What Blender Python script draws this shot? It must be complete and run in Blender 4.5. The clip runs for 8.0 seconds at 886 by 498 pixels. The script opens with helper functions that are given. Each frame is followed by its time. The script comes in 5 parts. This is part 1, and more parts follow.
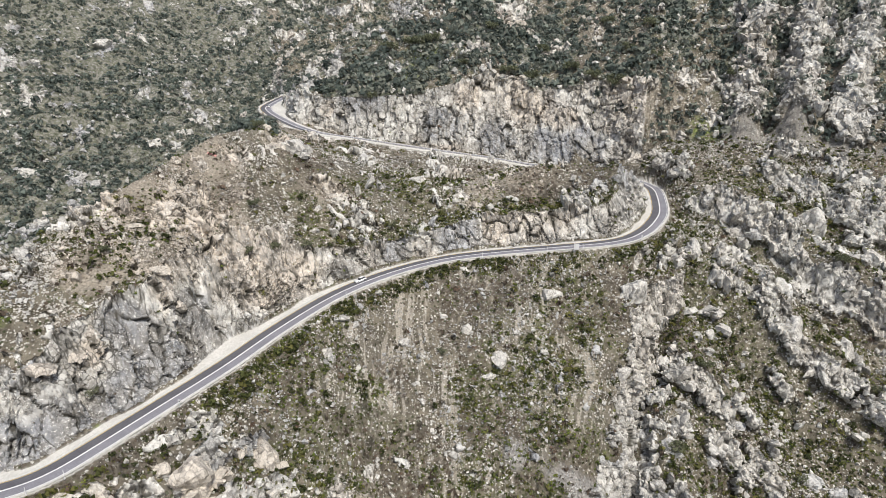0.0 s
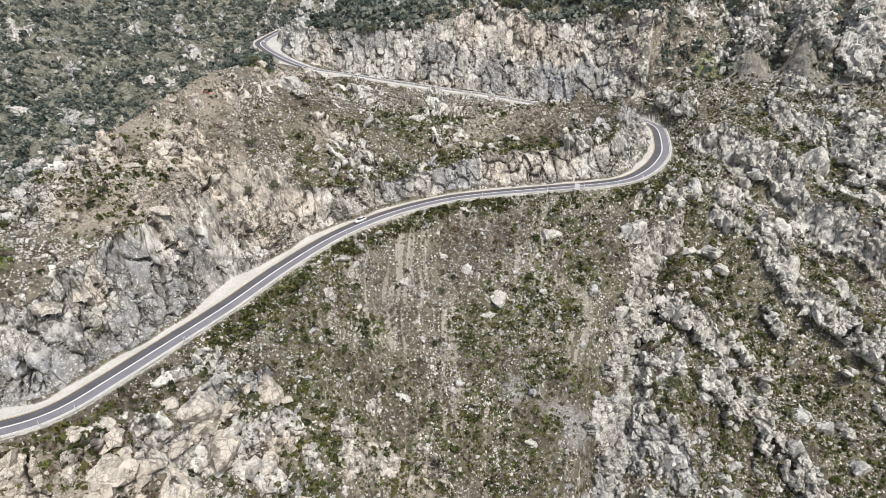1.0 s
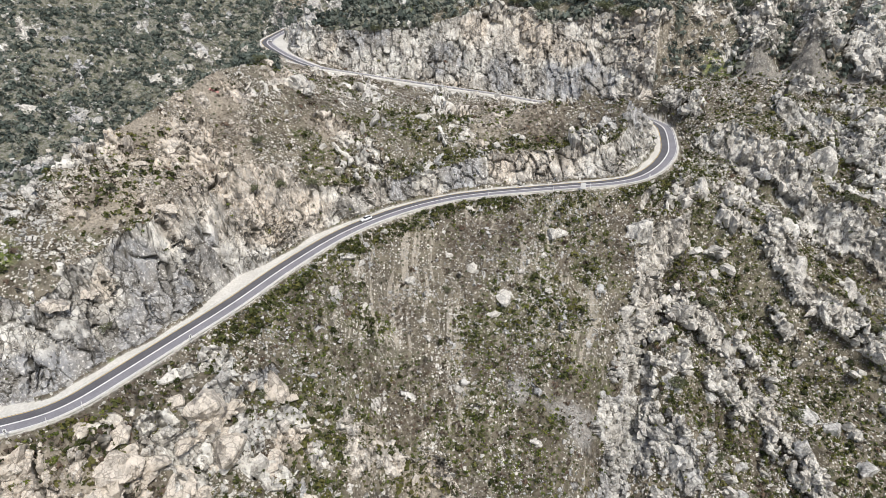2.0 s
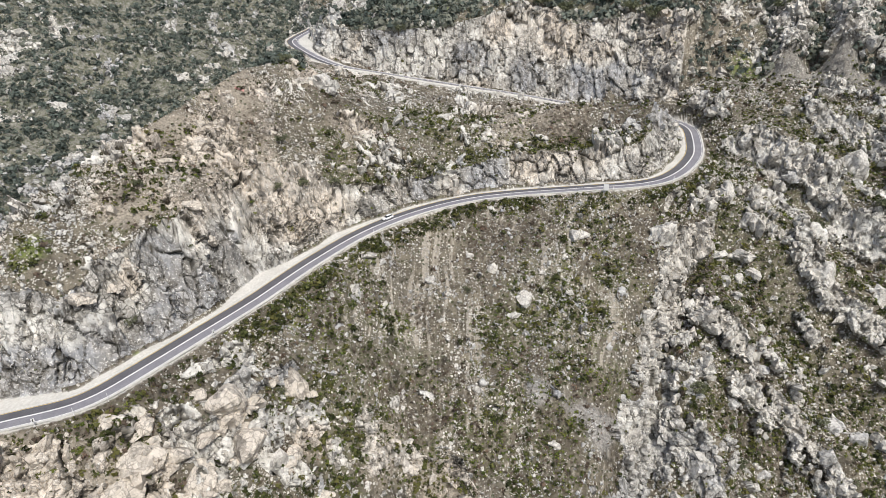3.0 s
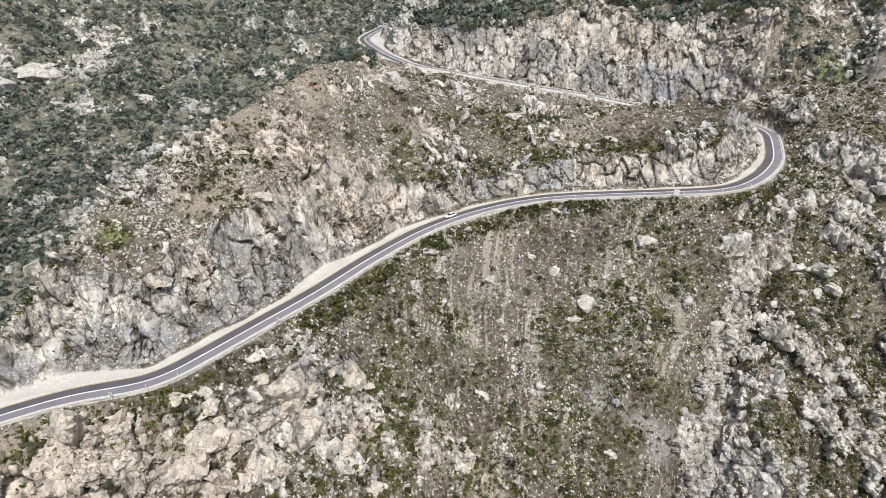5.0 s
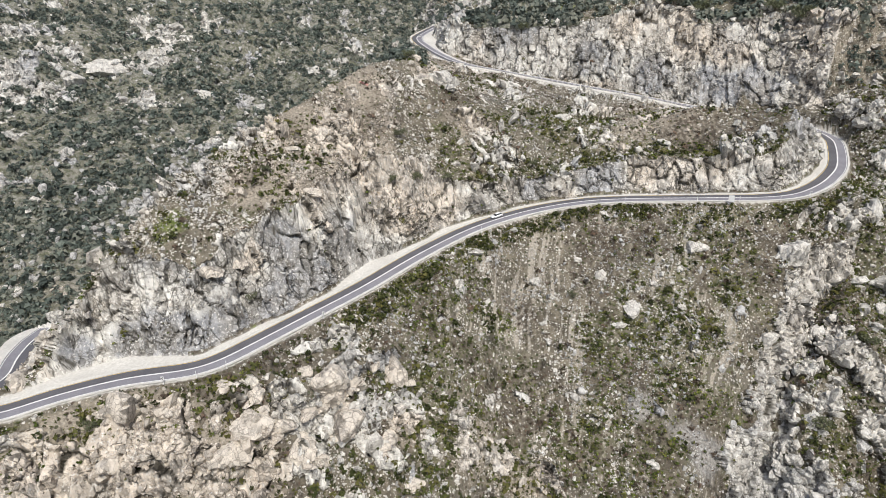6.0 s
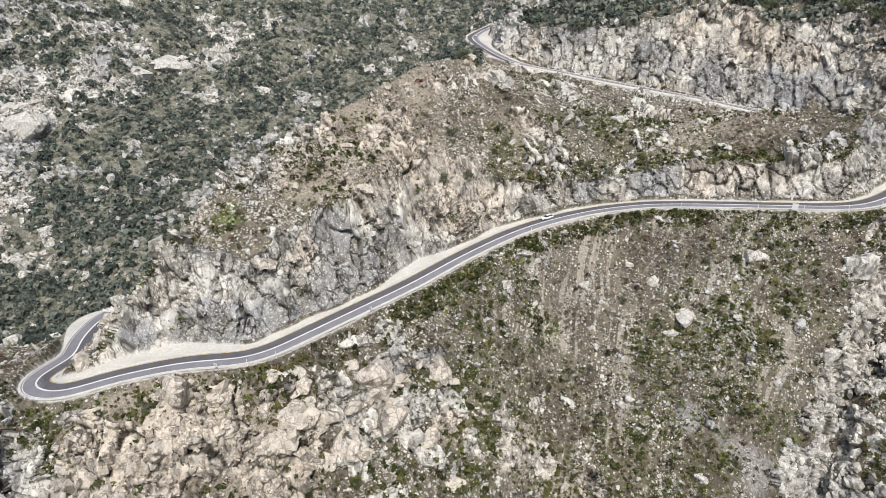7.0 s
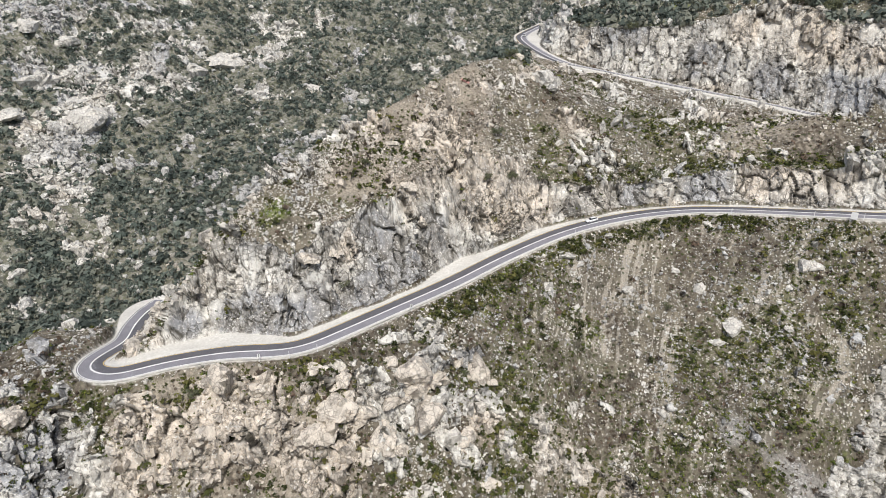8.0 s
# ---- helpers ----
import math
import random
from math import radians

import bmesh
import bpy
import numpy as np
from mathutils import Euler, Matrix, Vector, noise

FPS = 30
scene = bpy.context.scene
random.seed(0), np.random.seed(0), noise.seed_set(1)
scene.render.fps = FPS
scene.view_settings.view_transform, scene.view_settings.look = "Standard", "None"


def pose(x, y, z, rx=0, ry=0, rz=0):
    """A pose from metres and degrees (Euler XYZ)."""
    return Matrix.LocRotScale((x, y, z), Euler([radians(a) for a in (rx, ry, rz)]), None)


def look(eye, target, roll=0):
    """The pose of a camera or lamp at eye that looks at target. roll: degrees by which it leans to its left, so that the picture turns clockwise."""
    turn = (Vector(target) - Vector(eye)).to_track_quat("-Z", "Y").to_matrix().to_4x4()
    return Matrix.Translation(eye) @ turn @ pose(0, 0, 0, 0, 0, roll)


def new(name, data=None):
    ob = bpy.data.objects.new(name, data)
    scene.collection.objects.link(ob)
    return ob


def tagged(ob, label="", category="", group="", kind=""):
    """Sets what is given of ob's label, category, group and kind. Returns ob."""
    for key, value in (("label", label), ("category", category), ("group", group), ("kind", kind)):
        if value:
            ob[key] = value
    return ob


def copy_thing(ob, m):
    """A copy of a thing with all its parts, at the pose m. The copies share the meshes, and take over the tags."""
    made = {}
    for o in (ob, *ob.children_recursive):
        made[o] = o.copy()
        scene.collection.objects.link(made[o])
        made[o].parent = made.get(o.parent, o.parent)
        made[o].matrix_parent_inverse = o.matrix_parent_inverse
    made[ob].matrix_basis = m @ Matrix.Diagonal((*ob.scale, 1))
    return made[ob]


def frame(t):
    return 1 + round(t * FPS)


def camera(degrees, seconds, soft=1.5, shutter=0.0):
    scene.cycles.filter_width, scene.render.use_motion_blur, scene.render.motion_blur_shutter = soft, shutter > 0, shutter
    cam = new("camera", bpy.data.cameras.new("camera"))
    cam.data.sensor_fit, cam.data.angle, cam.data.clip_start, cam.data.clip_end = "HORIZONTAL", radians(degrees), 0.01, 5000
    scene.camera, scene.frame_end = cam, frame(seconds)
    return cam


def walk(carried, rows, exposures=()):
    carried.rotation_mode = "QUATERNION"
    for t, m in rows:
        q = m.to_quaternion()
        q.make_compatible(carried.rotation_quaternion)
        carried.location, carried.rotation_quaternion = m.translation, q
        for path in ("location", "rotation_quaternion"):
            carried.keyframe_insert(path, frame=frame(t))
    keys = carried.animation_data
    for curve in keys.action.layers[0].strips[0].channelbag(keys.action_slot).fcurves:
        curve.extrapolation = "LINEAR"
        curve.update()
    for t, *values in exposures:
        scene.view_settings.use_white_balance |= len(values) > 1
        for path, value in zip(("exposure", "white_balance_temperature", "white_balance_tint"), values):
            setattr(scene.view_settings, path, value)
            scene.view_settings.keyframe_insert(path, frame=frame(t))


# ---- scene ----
EYE = 240.0                       # the camera's height over the datum; the heights below are given from it

# ---- camera: a hovering drone that tilts down and pans to the left ----
cam = camera(71.9, 8.0, soft=0.8)
PATH = [(0.0, -4.05, -17.28), (0.5, -4.06, -20.68), (1.0, -4.06, -22.89), (2.5, -2.66, -23.0), (3.0, -1.38, -23.01),
        (3.5, 0.04, -23.04), (4.0, 1.55, -23.06), (4.5, 3.10, -23.10), (6.0, 9.47, -23.18), (6.5, 12.19, -23.23),
        (7.0, 14.43, -23.25), (7.5, 16.55, -23.27), (8.0, 18.70, -23.31)]
walk(cam, [(t, pose(0, 0, EYE, 90 + tilt, 0, turn)) for t, turn, tilt in PATH], [(0.0, 0.17), (8.0, 0.17)])

# ---- light: a bright hazy overcast sky ----
SUN_UP, SUN_ROUND = 56.0, 158.0
world = bpy.data.worlds.new("overcast_sky")
scene.world = world
world.use_nodes = True
wn = world.node_tree.nodes
sky = wn.new("ShaderNodeTexSky")
sky.sky_type, sky.sun_disc = "NISHITA", False
sky.sun_elevation, sky.sun_rotation = radians(SUN_UP), radians(SUN_ROUND)
sky.air_density, sky.dust_density, sky.ozone_density, sky.altitude = 1.0, 6.0, 0.6, 900
world.node_tree.links.new(sky.outputs[0], wn["Background"].inputs[0])
wn["Background"].inputs[1].default_value = 0.12
sun = new("sun", bpy.data.lights.new("sun", "SUN"))
sun.data.energy, sun.data.angle, sun.data.color = 2.9, radians(11), (1.0, 0.975, 0.925)
a, e = radians(SUN_ROUND), radians(SUN_UP)
sun.matrix_world = look((300 * math.sin(a) * math.cos(e), 300 * math.cos(a) * math.cos(e), 300 * math.sin(e) + EYE), (0, 0, EYE))

# ---- the lie of the land: lines that run round the valley head, as distance from the drone's plumb line and height ----
AZIMUTHS = [-90, -70, -62, -56, -50, -45, -40, -34, -28, -22, -16, -12, -11, -10, -4, 2, 8, 13, 17, 20, 22.3, 24.5, 27, 32, 38, 46, 60]
SHELF = ([180, 172, 170, 176, 162, 159, 153, 148, 153, 162, 175, 187, 190, 193, 210, 221, 227, 230, 233, 237, 248, 275, 258, 256, 262, 270, 280],
    [-112.0, -104.0, -99.0, -95.5, -95.8, -94.1, -92.1, -90.2, -88.5, -86.5, -84.2, -82.2, -81.7, -81.1, -77.8, -74.6, -72.3, -70.7, -69.3, -68.2,
    -67.3, -66, -73, -86, -98.0, -106.0, -110.0])
LOWER_SLOPE = ([131, 126, 125, 127, 121, 119, 115, 112, 113, 115, 118, 121, 122, 122, 126, 129, 130, 131, 132, 135, 144, 150, 147, 152, 158, 166,
    172],
    [-146, -140, -138, -141, -134, -132, -128, -125, -126, -128, -131, -134, -134.5, -135, -140, -143, -145, -145, -147, -150, -160, -168, -164,
    -168, -176, -184, -191])
FACE_TOP = ([192, 184, 182, 188, 175, 168, 165, 162, 170, 181, 194, 204, 206, 208, 220, 232, 238, 241, 244, 249, 259, 312, 286, 284, 272, 280, 290],
    [-112, -104, -100, -96, -96, -89, -79, -72, -64, -59, -55, -59, -61.0, -63, -67, -65, -60, -59, -57, -54, -55, -63, -66, -74, -95, -103, -107])
BENCH = ([200, 192, 190, 196, 182, 170, 173, 177, 177, 188, 204, 215, 214, 213, 225, 236, 244, 248, 249, 253, 262, 318, 296, 296, 276, 284, 294],
    [-113, -105, -100, -96, -97, -86, -73, -62, -62, -56, -51, -56, -59.0, -62, -66, -64, -59, -58, -56, -52, -53, -58, -62, -68, -92, -100, -104])
STEP_TOP = ([206, 198, 196, 202, 189, 172, 181, 191, 206, 220, 250, 270, 264, 254, 240, 250, 256, 262, 266, 265, 270, 330, 318, 316, 280, 288, 298],
    [-114, -106, -100, -97, -97, -83, -67, -52, -43, -36, -28, -29, -33, -38, -53, -52, -51, -43.4, -42.6, -41.5, -46, -48, -52, -56, -89, -97, -101])
TERRACE = ([216, 208, 206, 212, 199, 182, 191, 201, 216, 230, 260, 362, 362, 351, 329, 328, 330, 332, 325, 320, 316, 345, 342, 346, 345, 361, 375],
    [-118, -110, -104, -101, -101, -87, -71, -56, -47, -40, -32, -32, -32, -34, -41, -47, -52, -56, -58, -59, -60, -41.5, -41, -42, -42, -44, -45])
CLIFF_FOOT = ([232, 224, 222, 228, 214, 197, 206, 216, 231, 245, 275, 410, 410, 367, 345, 344, 346, 348, 341, 336, 338, 351, 348, 352, 351, 367, 381],
    [-128, -120, -114, -111, -111, -97, -81, -66, -57, -50, -42, -30, -30, -34, -41, -47, -52, -56, -57, -56, -51, -41.5, -41, -42, -42, -44, -45])
CLIFF_TOP = ([252, 244, 242, 248, 234, 217, 226, 236, 251, 265, 295, 432, 432, 372, 353, 354, 362, 363, 358, 353, 350, 368, 376, 412, 432, 452, 439],
    [-142, -134, -128, -125, -125, -111, -95, -80, -71, -64, -56, -34, -34, -20, -20, -19, -9, -17, -15, -14, -12, -13, -17, 8, 20, 26, 27])
CREST = ([286, 278, 276, 282, 269, 252, 261, 271, 286, 300, 330, 452, 452, 385, 390, 417, 522, 578, 565, 561, 562, 522, 500, 525, 561, 582, 603],
    [-166, -158, -152, -149, -149, -135, -119, -104, -95, -88, -80, -40, -40, -16, 8, 29, 111, 144, 141, 140, 140, 130, 125, 131, 140, 145, 150])
BEHIND = ([336, 328, 326, 332, 319, 302, 311, 321, 336, 350, 380, 500, 500, 472, 470, 497, 602, 658, 645, 641, 642, 602, 580, 605, 641, 662, 683],
    [-165, -161, -159, -158, -154, -150, -143, -135, -127, -119, -110, -80, -62, -25, -32, -11, 141, 174, 171, 170, 170, 160, 155, 161, 170, 175,
    180])
LOWER_ROAD = [(-154.8, 150.0, -102.2), (-153.1, 140.2, -101.3), (-148.7, 129.8, -100.4), (-143.3, 120.8, -99.6), (-142.3, 113.1, -98.7), (-141.1,
    107.1, -97.8), (-139.0, 103.9, -97.4), (-135.3, 101.9, -96.9), (-131.1, 101.7, -96.6), (-126.4, 102.9, -96.0), (-116.4, 110.0, -94.7), (-102.1,
    116.0, -92.5), (-86.7, 120.1, -90.8), (-80.2, 124.2, -89.9), (-75.0, 130.7, -89.0), (-64.2, 146.0, -87.2), (-52.1, 162.8, -85.0), (-39.0, 183.3,
    -82.2), (-23.3, 202.4, -79.1), (-5.3, 215.3, -76.3), (13.6, 222.6, -74.0), (32.1, 224.5, -72.3), (65.8, 222.9, -69.5), (78.0, 222.1, -68.4),
    (88.6, 224.9, -67.7), (98.2, 232.8, -67.0), (106.9, 243.5, -66.0), (115.6, 258.8, -64.6), (124.7, 286.2, -62.3), (124.5, 295.1, -61.0), (121.4,
    300.1, -60.0)]
UPPER_ROAD = [(73.7, 331.5, -56.0), (63.3, 333.8, -54.5), (46.6, 333.7, -51.5), (29.4, 333.6, -49.0), (11.6, 334.5, -46.5), (-6.7, 336.0, -43.8),
    (-23.9, 335.0, -40.8), (-46.4, 334.2, -37.0), (-60.4, 349.7, -34.5), (-73.1, 370.0, -31.5), (-81.2, 390.6, -30.0), (-83.7, 405.5, -28.8), (-80.2,
    430.3, -26.0), (-73.2, 465.8, -22.5)]


# ---- noise on arrays ----
def lattice(ix, iy, iz, seed):
    n = (ix.astype(np.int64) * 374761393 + iy.astype(np.int64) * 668265263 + iz.astype(np.int64) * 1440662683 + seed * 1274126177) & 0xFFFFFFFF
    n = ((n ^ (n >> 13)) * 1274126177) & 0xFFFFFFFF
    n = ((n ^ (n >> 16)) * 2246822519) & 0xFFFFFFFF
    return ((n ^ (n >> 15)) & 0xFFFFFF).astype(np.float32) / 16777216.0


def value_noise(x, y, z, seed=0):
    """Smooth noise from -1 to 1."""
    fx, fy, fz = np.floor(x), np.floor(y), np.floor(z)
    u, v, w = x - fx, y - fy, z - fz
    u, v, w = (c * c * (3 - 2 * c) for c in (u, v, w))
    total = 0
    for i in (0, 1):
        for j in (0, 1):
            for k in (0, 1):
                total = total + lattice(fx + i, fy + j, fz + k, seed) * (u if i else 1 - u) * (v if j else 1 - v) * (w if k else 1 - w)
    return 2 * total - 1


def fractal(x, y, z, octaves=4, seed=0):
    total, size = 0, 1.0
    for n in range(octaves):
        total = total + value_noise(x * 2**n, y * 2**n, z * 2**n, seed + 17 * n) * size
        size *= 0.5
    return total


def blocks(p, size, seed, stretch=(1, 1, 1), seam=0.16, skew=0.5, dome=0.6):
    """Jointed rock: each cell is a tilted facet with worn edges, parted from the next by a crack. The rise, the nearness to a crack and a random number per cell."""
    c, s = math.cos(skew), math.sin(skew)
    q = np.stack([p[:, 0] * c + p[:, 1] * s, p[:, 1] * c - p[:, 0] * s, p[:, 2] + 0.25 * p[:, 0]], 1) / (np.array(stretch, np.float32) * size)
    base = np.floor(q - 0.5)
    near = np.full(len(q), 9.0, np.float32)
    second = near.copy()
    rise, tone = np.zeros(len(q), np.float32), np.zeros(len(q), np.float32)
    for i in (0, 1):
        for j in (0, 1):
            for k in (0, 1):
                c = base + (i, j, k)
                h = [lattice(c[:, 0], c[:, 1], c[:, 2], seed + s) for s in range(6)]
                off = (q - c - 0.5 - 0.7 * (np.stack(h[:3], 1) - 0.5)).astype(np.float32)
                d = ((off * off) ** 2).sum(1)
                lift = (h[3] - 0.5) + off[:, 0] * (h[4] - 0.5) * 1.5 + off[:, 1] * (h[5] - 0.5) * 1.5 + off[:, 2] * (h[3] - 0.4) * 1.2 - dome * np.sqrt(d)
                closer = d < near
                second = np.where(closer, near, np.minimum(second, d))
                rise, tone, near = np.where(closer, lift, rise), np.where(closer, h[4], tone), np.where(closer, d, near)
    crack = 1 - np.clip((second ** 0.25 - near ** 0.25) / seam, 0, 1)
    return rise, crack, tone


def ramp(x, a, b):
    t = np.clip((x - a) / (b - a), 0, 1)
    return t * t * (3 - 2 * t)


def spline(points, step):
    """A smooth line through points, sampled at even steps."""
    p = np.array(points, float)
    q = np.vstack([2 * p[0] - p[1], p, 2 * p[-1] - p[-2]])
    out = []
    for k in range(len(p) - 1):
        a, b, c, d = q[k:k + 4]
        t = np.linspace(0, 1, 24, endpoint=False)[:, None]
        out.append(0.5 * (2 * b + (c - a) * t + (2 * a - 5 * b + 4 * c - d) * t**2 + (3 * b - a - 3 * c + d) * t**3))
    out = np.vstack(out + [p[-1:]])
    along = np.r_[0, np.cumsum(np.linalg.norm(np.diff(out[:, :2], axis=0), axis=1))]
    s = np.arange(0, along[-1], step)
    line = np.stack([np.interp(s, along, out[:, k]) for k in range(3)], 1)
    kernel = np.hanning(13)
    kernel /= kernel.sum()
    wide = np.vstack([np.repeat(line[:1], 6, 0), line, np.repeat(line[-1:], 6, 0)])
    return np.stack([np.convolve(wide[:, k], kernel, "valid") for k in range(3)], 1)


# one road: it comes up from the left bend, swings round the nose of rock and climbs back over the terrace
ROAD = spline(LOWER_ROAD + [(112, 313, -58.9), (94, 324, -57.4)] + UPPER_ROAD + [(-62, 500, -19)], 1.0)
ROAD_DIR = np.gradient(ROAD[:, :2], axis=0)
ROAD_DIR /= np.linalg.norm(ROAD_DIR, axis=1)[:, None]
ROAD_LEFT = np.stack([-ROAD_DIR[:, 1], ROAD_DIR[:, 0]], 1)      # towards the hill on the way up


def road_near(x, y):
    """Distance to the road's middle line, which side (left is positive) and the index of the nearest sample."""
    dist, index = np.full(len(x), 1e9, np.float32), np.zeros(len(x), np.int64)
    for a in range(0, len(x), 20000):
        dx = x[a:a + 20000, None] - ROAD[None, ::2, 0].astype(np.float32)
        dy = y[a:a + 20000, None] - ROAD[None, ::2, 1].astype(np.float32)
        d2 = dx * dx + dy * dy
        k = d2.argmin(1)
        index[a:a + 20000] = k * 2
        dist[a:a + 20000] = np.sqrt(d2[np.arange(len(k)), k])
    side = (x - ROAD[index, 0]) * ROAD_LEFT[index, 0] + (y - ROAD[index, 1]) * ROAD_LEFT[index, 1]
    return dist, side, index


# where the gravel verge on the hill side widens: x, y on the road, half length, extra width
LAYBYS = [(-108, 114, 26, 5.5), (-128, 101, 10, 2.0), (-46, 172, 17, 5.0), (-26, 200, 14, 2.2), (-70, 138, 20, 1.2), (115, 258, 30, 1.5)]
VERGE_LEFT, VERGE_RIGHT = np.full(len(ROAD), 5.0), np.full(len(ROAD), 4.25)
steps = np.arange(len(ROAD))
TURN_BACK = int(((ROAD[:, :2] - (92, 325)) ** 2).sum(1).argmin())      # from here on the valley lies to the left
VERGE_LEFT[TURN_BACK:], VERGE_RIGHT[TURN_BACK:] = 8.2, 5.4
BEND = int(((ROAD[:, :2] - (-79, 388)) ** 2).sum(1).argmin())
VERGE_LEFT[BEND - 45:] = 4.6
VERGE_RIGHT += 7.0 * np.exp(-((steps - BEND - 4) / 24) ** 2 * 1.5)
VERGE_RIGHT += 4.0 * np.exp(-((steps - 9) / 13) ** 2 * 1.5)
VERGE_LEFT += 0.5 * np.sin(steps / 6.0) + 0.35 * np.sin(steps / 2.3 + 1)
for x0, y0, reach, extra in LAYBYS:
    k = int(((ROAD[:, :2] - (x0, y0)) ** 2).sum(1).argmin())
    VERGE_LEFT += extra * np.exp(-((steps - k) / reach) ** 2 * 1.5)

# ribs (+) and chutes (-) that run down the slopes: height, half width, then points in plan
FLANK_RIBS = [
    (10.0, 9.0, [(98, 224), (84, 198), (86, 172), (92, 150), (98, 128)]),
    (-4.0, 10.0, [(72, 205), (62, 185), (62, 165), (70, 142), (72, 120)]),
    (7.0, 7.0, [(116, 238), (130, 220), (146, 202), (166, 180)]),
    (8.0, 8.0, [(146, 262), (162, 242), (182, 220), (204, 196)]),
    (-6.0, 9.0, [(134, 262), (148, 238), (166, 216), (186, 194)]),
    (6.0, 8.0, [(176, 274), (194, 252), (214, 228)]),
    (5.0, 6.0, [(100, 196), (116, 176), (130, 158), (144, 140)]),
    (-4.0, 7.0, [(108, 214), (124, 194), (142, 172), (158, 152)]),
]
SLOPE_RIBS = [
    (-5.0, 7.0, [(-2, 205), (-6, 180), (-4, 150), (2, 125)]),
    (5.0, 9.0, [(-30, 180), (-26, 160), (-22, 135), (-18, 118)]),
    (-2.0, 8.0, [(-62, 138), (-54, 122), (-48, 105)]),
    (-6.0, 8.0, [(-56, 186), (-60, 200), (-66, 220)]),
]
TOWER_RIBS = [                                                 # the rock towers beside the upper cliff, and the clefts between
    (14.0, 8.0, [(177, 306), (181, 312), (198, 342), (218, 378)]),
    (18.0, 9.0, [(196, 296), (202, 304), (220, 332), (244, 366)]),
    (11.0, 8.0, [(217, 288), (226, 300), (246, 326), (270, 356)]),
    (-3.0, 9.0, [(168, 322), (184, 352), (204, 392)]),
    (-2.0, 7.0, [(192, 308), (209, 338), (230, 372)]),
]

# ---- the ground: one sheet all round, fine where the drone looks ----
azimuth = np.r_[np.arange(-180, -84, 6.0), np.arange(-84, -64, 1.0), np.arange(-64, 47, 0.135), np.arange(47, 64, 1.0), np.arange(64, 180, 6.0)]
knots = np.array(AZIMUTHS, float)
fold = [("valley", (np.full(len(knots), 34.0), np.full(len(knots), -214.0))), ("lower", LOWER_SLOPE),
        ("outer", (np.array(SHELF[0]) - 6.0, np.array(SHELF[1]))), ("inner", (np.array(SHELF[0]) + 5.0, np.array(SHELF[1]))),
        ("face", FACE_TOP), ("bench", BENCH), ("step", STEP_TOP), ("terrace", TERRACE), ("foot", CLIFF_FOOT), ("top", CLIFF_TOP),
        ("crest", CREST), ("behind", BEHIND)]
look_az = np.clip(azimuth, -90, 60)
cols = len(azimuth)
ld = np.stack([np.interp(look_az, knots, np.array(v[0], float)) for _, v in fold], 1)
lz = np.stack([np.interp(look_az, knots, np.array(v[1], float)) for _, v in fold], 1)
far_d = np.maximum(np.interp(look_az, [-60, -10, 0], [640, 760, 800]), ld[:, -1] + 60)
far_z = np.where(lz[:, -1] < 100, np.interp(look_az, [-60, -30, -10, 5], [-5, 5, 12, 60]), lz[:, -1] + 60)
ld = np.column_stack([ld, far_d, np.maximum(far_d + 300, 1250), np.full(cols, 4000.0)])
lz = np.column_stack([lz, far_z, np.interp(look_az, [-60, -10, 10], [330, 270, 420]), np.full(cols, 500.0)])
view = (azimuth >= -84) & (azimuth <= 64)
# rows lie closer together where the slope faces the valley than on the backs of ridges
ROWS = 760
fine_d = np.r_[-0.05, np.arange(1, 110, 1.0), np.arange(110, 640, 0.25), np.arange(640, 1300, 2.0), np.arange(1300, 4001, 50.0)]
distance = np.zeros((cols, ROWS))
for c in range(cols):
    z = np.interp(fine_d, ld[c], lz[c])
    rise = np.degrees(np.arctan2(z, fine_d))
    turn = np.diff(np.maximum.accumulate(np.maximum(rise, -50)))
    share = np.r_[0, np.cumsum(np.minimum(turn, 0.4) / 56 * 0.8 + np.diff(fine_d) / 4000 * 0.10 + (np.diff(np.clip(fine_d, 110, 520)) / 410) * 0.14)]
    distance[c] = np.interp(np.linspace(0, share[-1], ROWS), share, fine_d)
kernel = np.hanning(15)
kernel /= kernel.sum()
wide = np.vstack([distance[-7:], distance, distance[:7]])
distance = np.stack([np.convolve(wide[:, r], kernel, "valid") for r in range(ROWS)], 1)
ground_z = np.stack([np.interp(distance[c], ld[c], lz[c]) for c in range(cols)], 0)
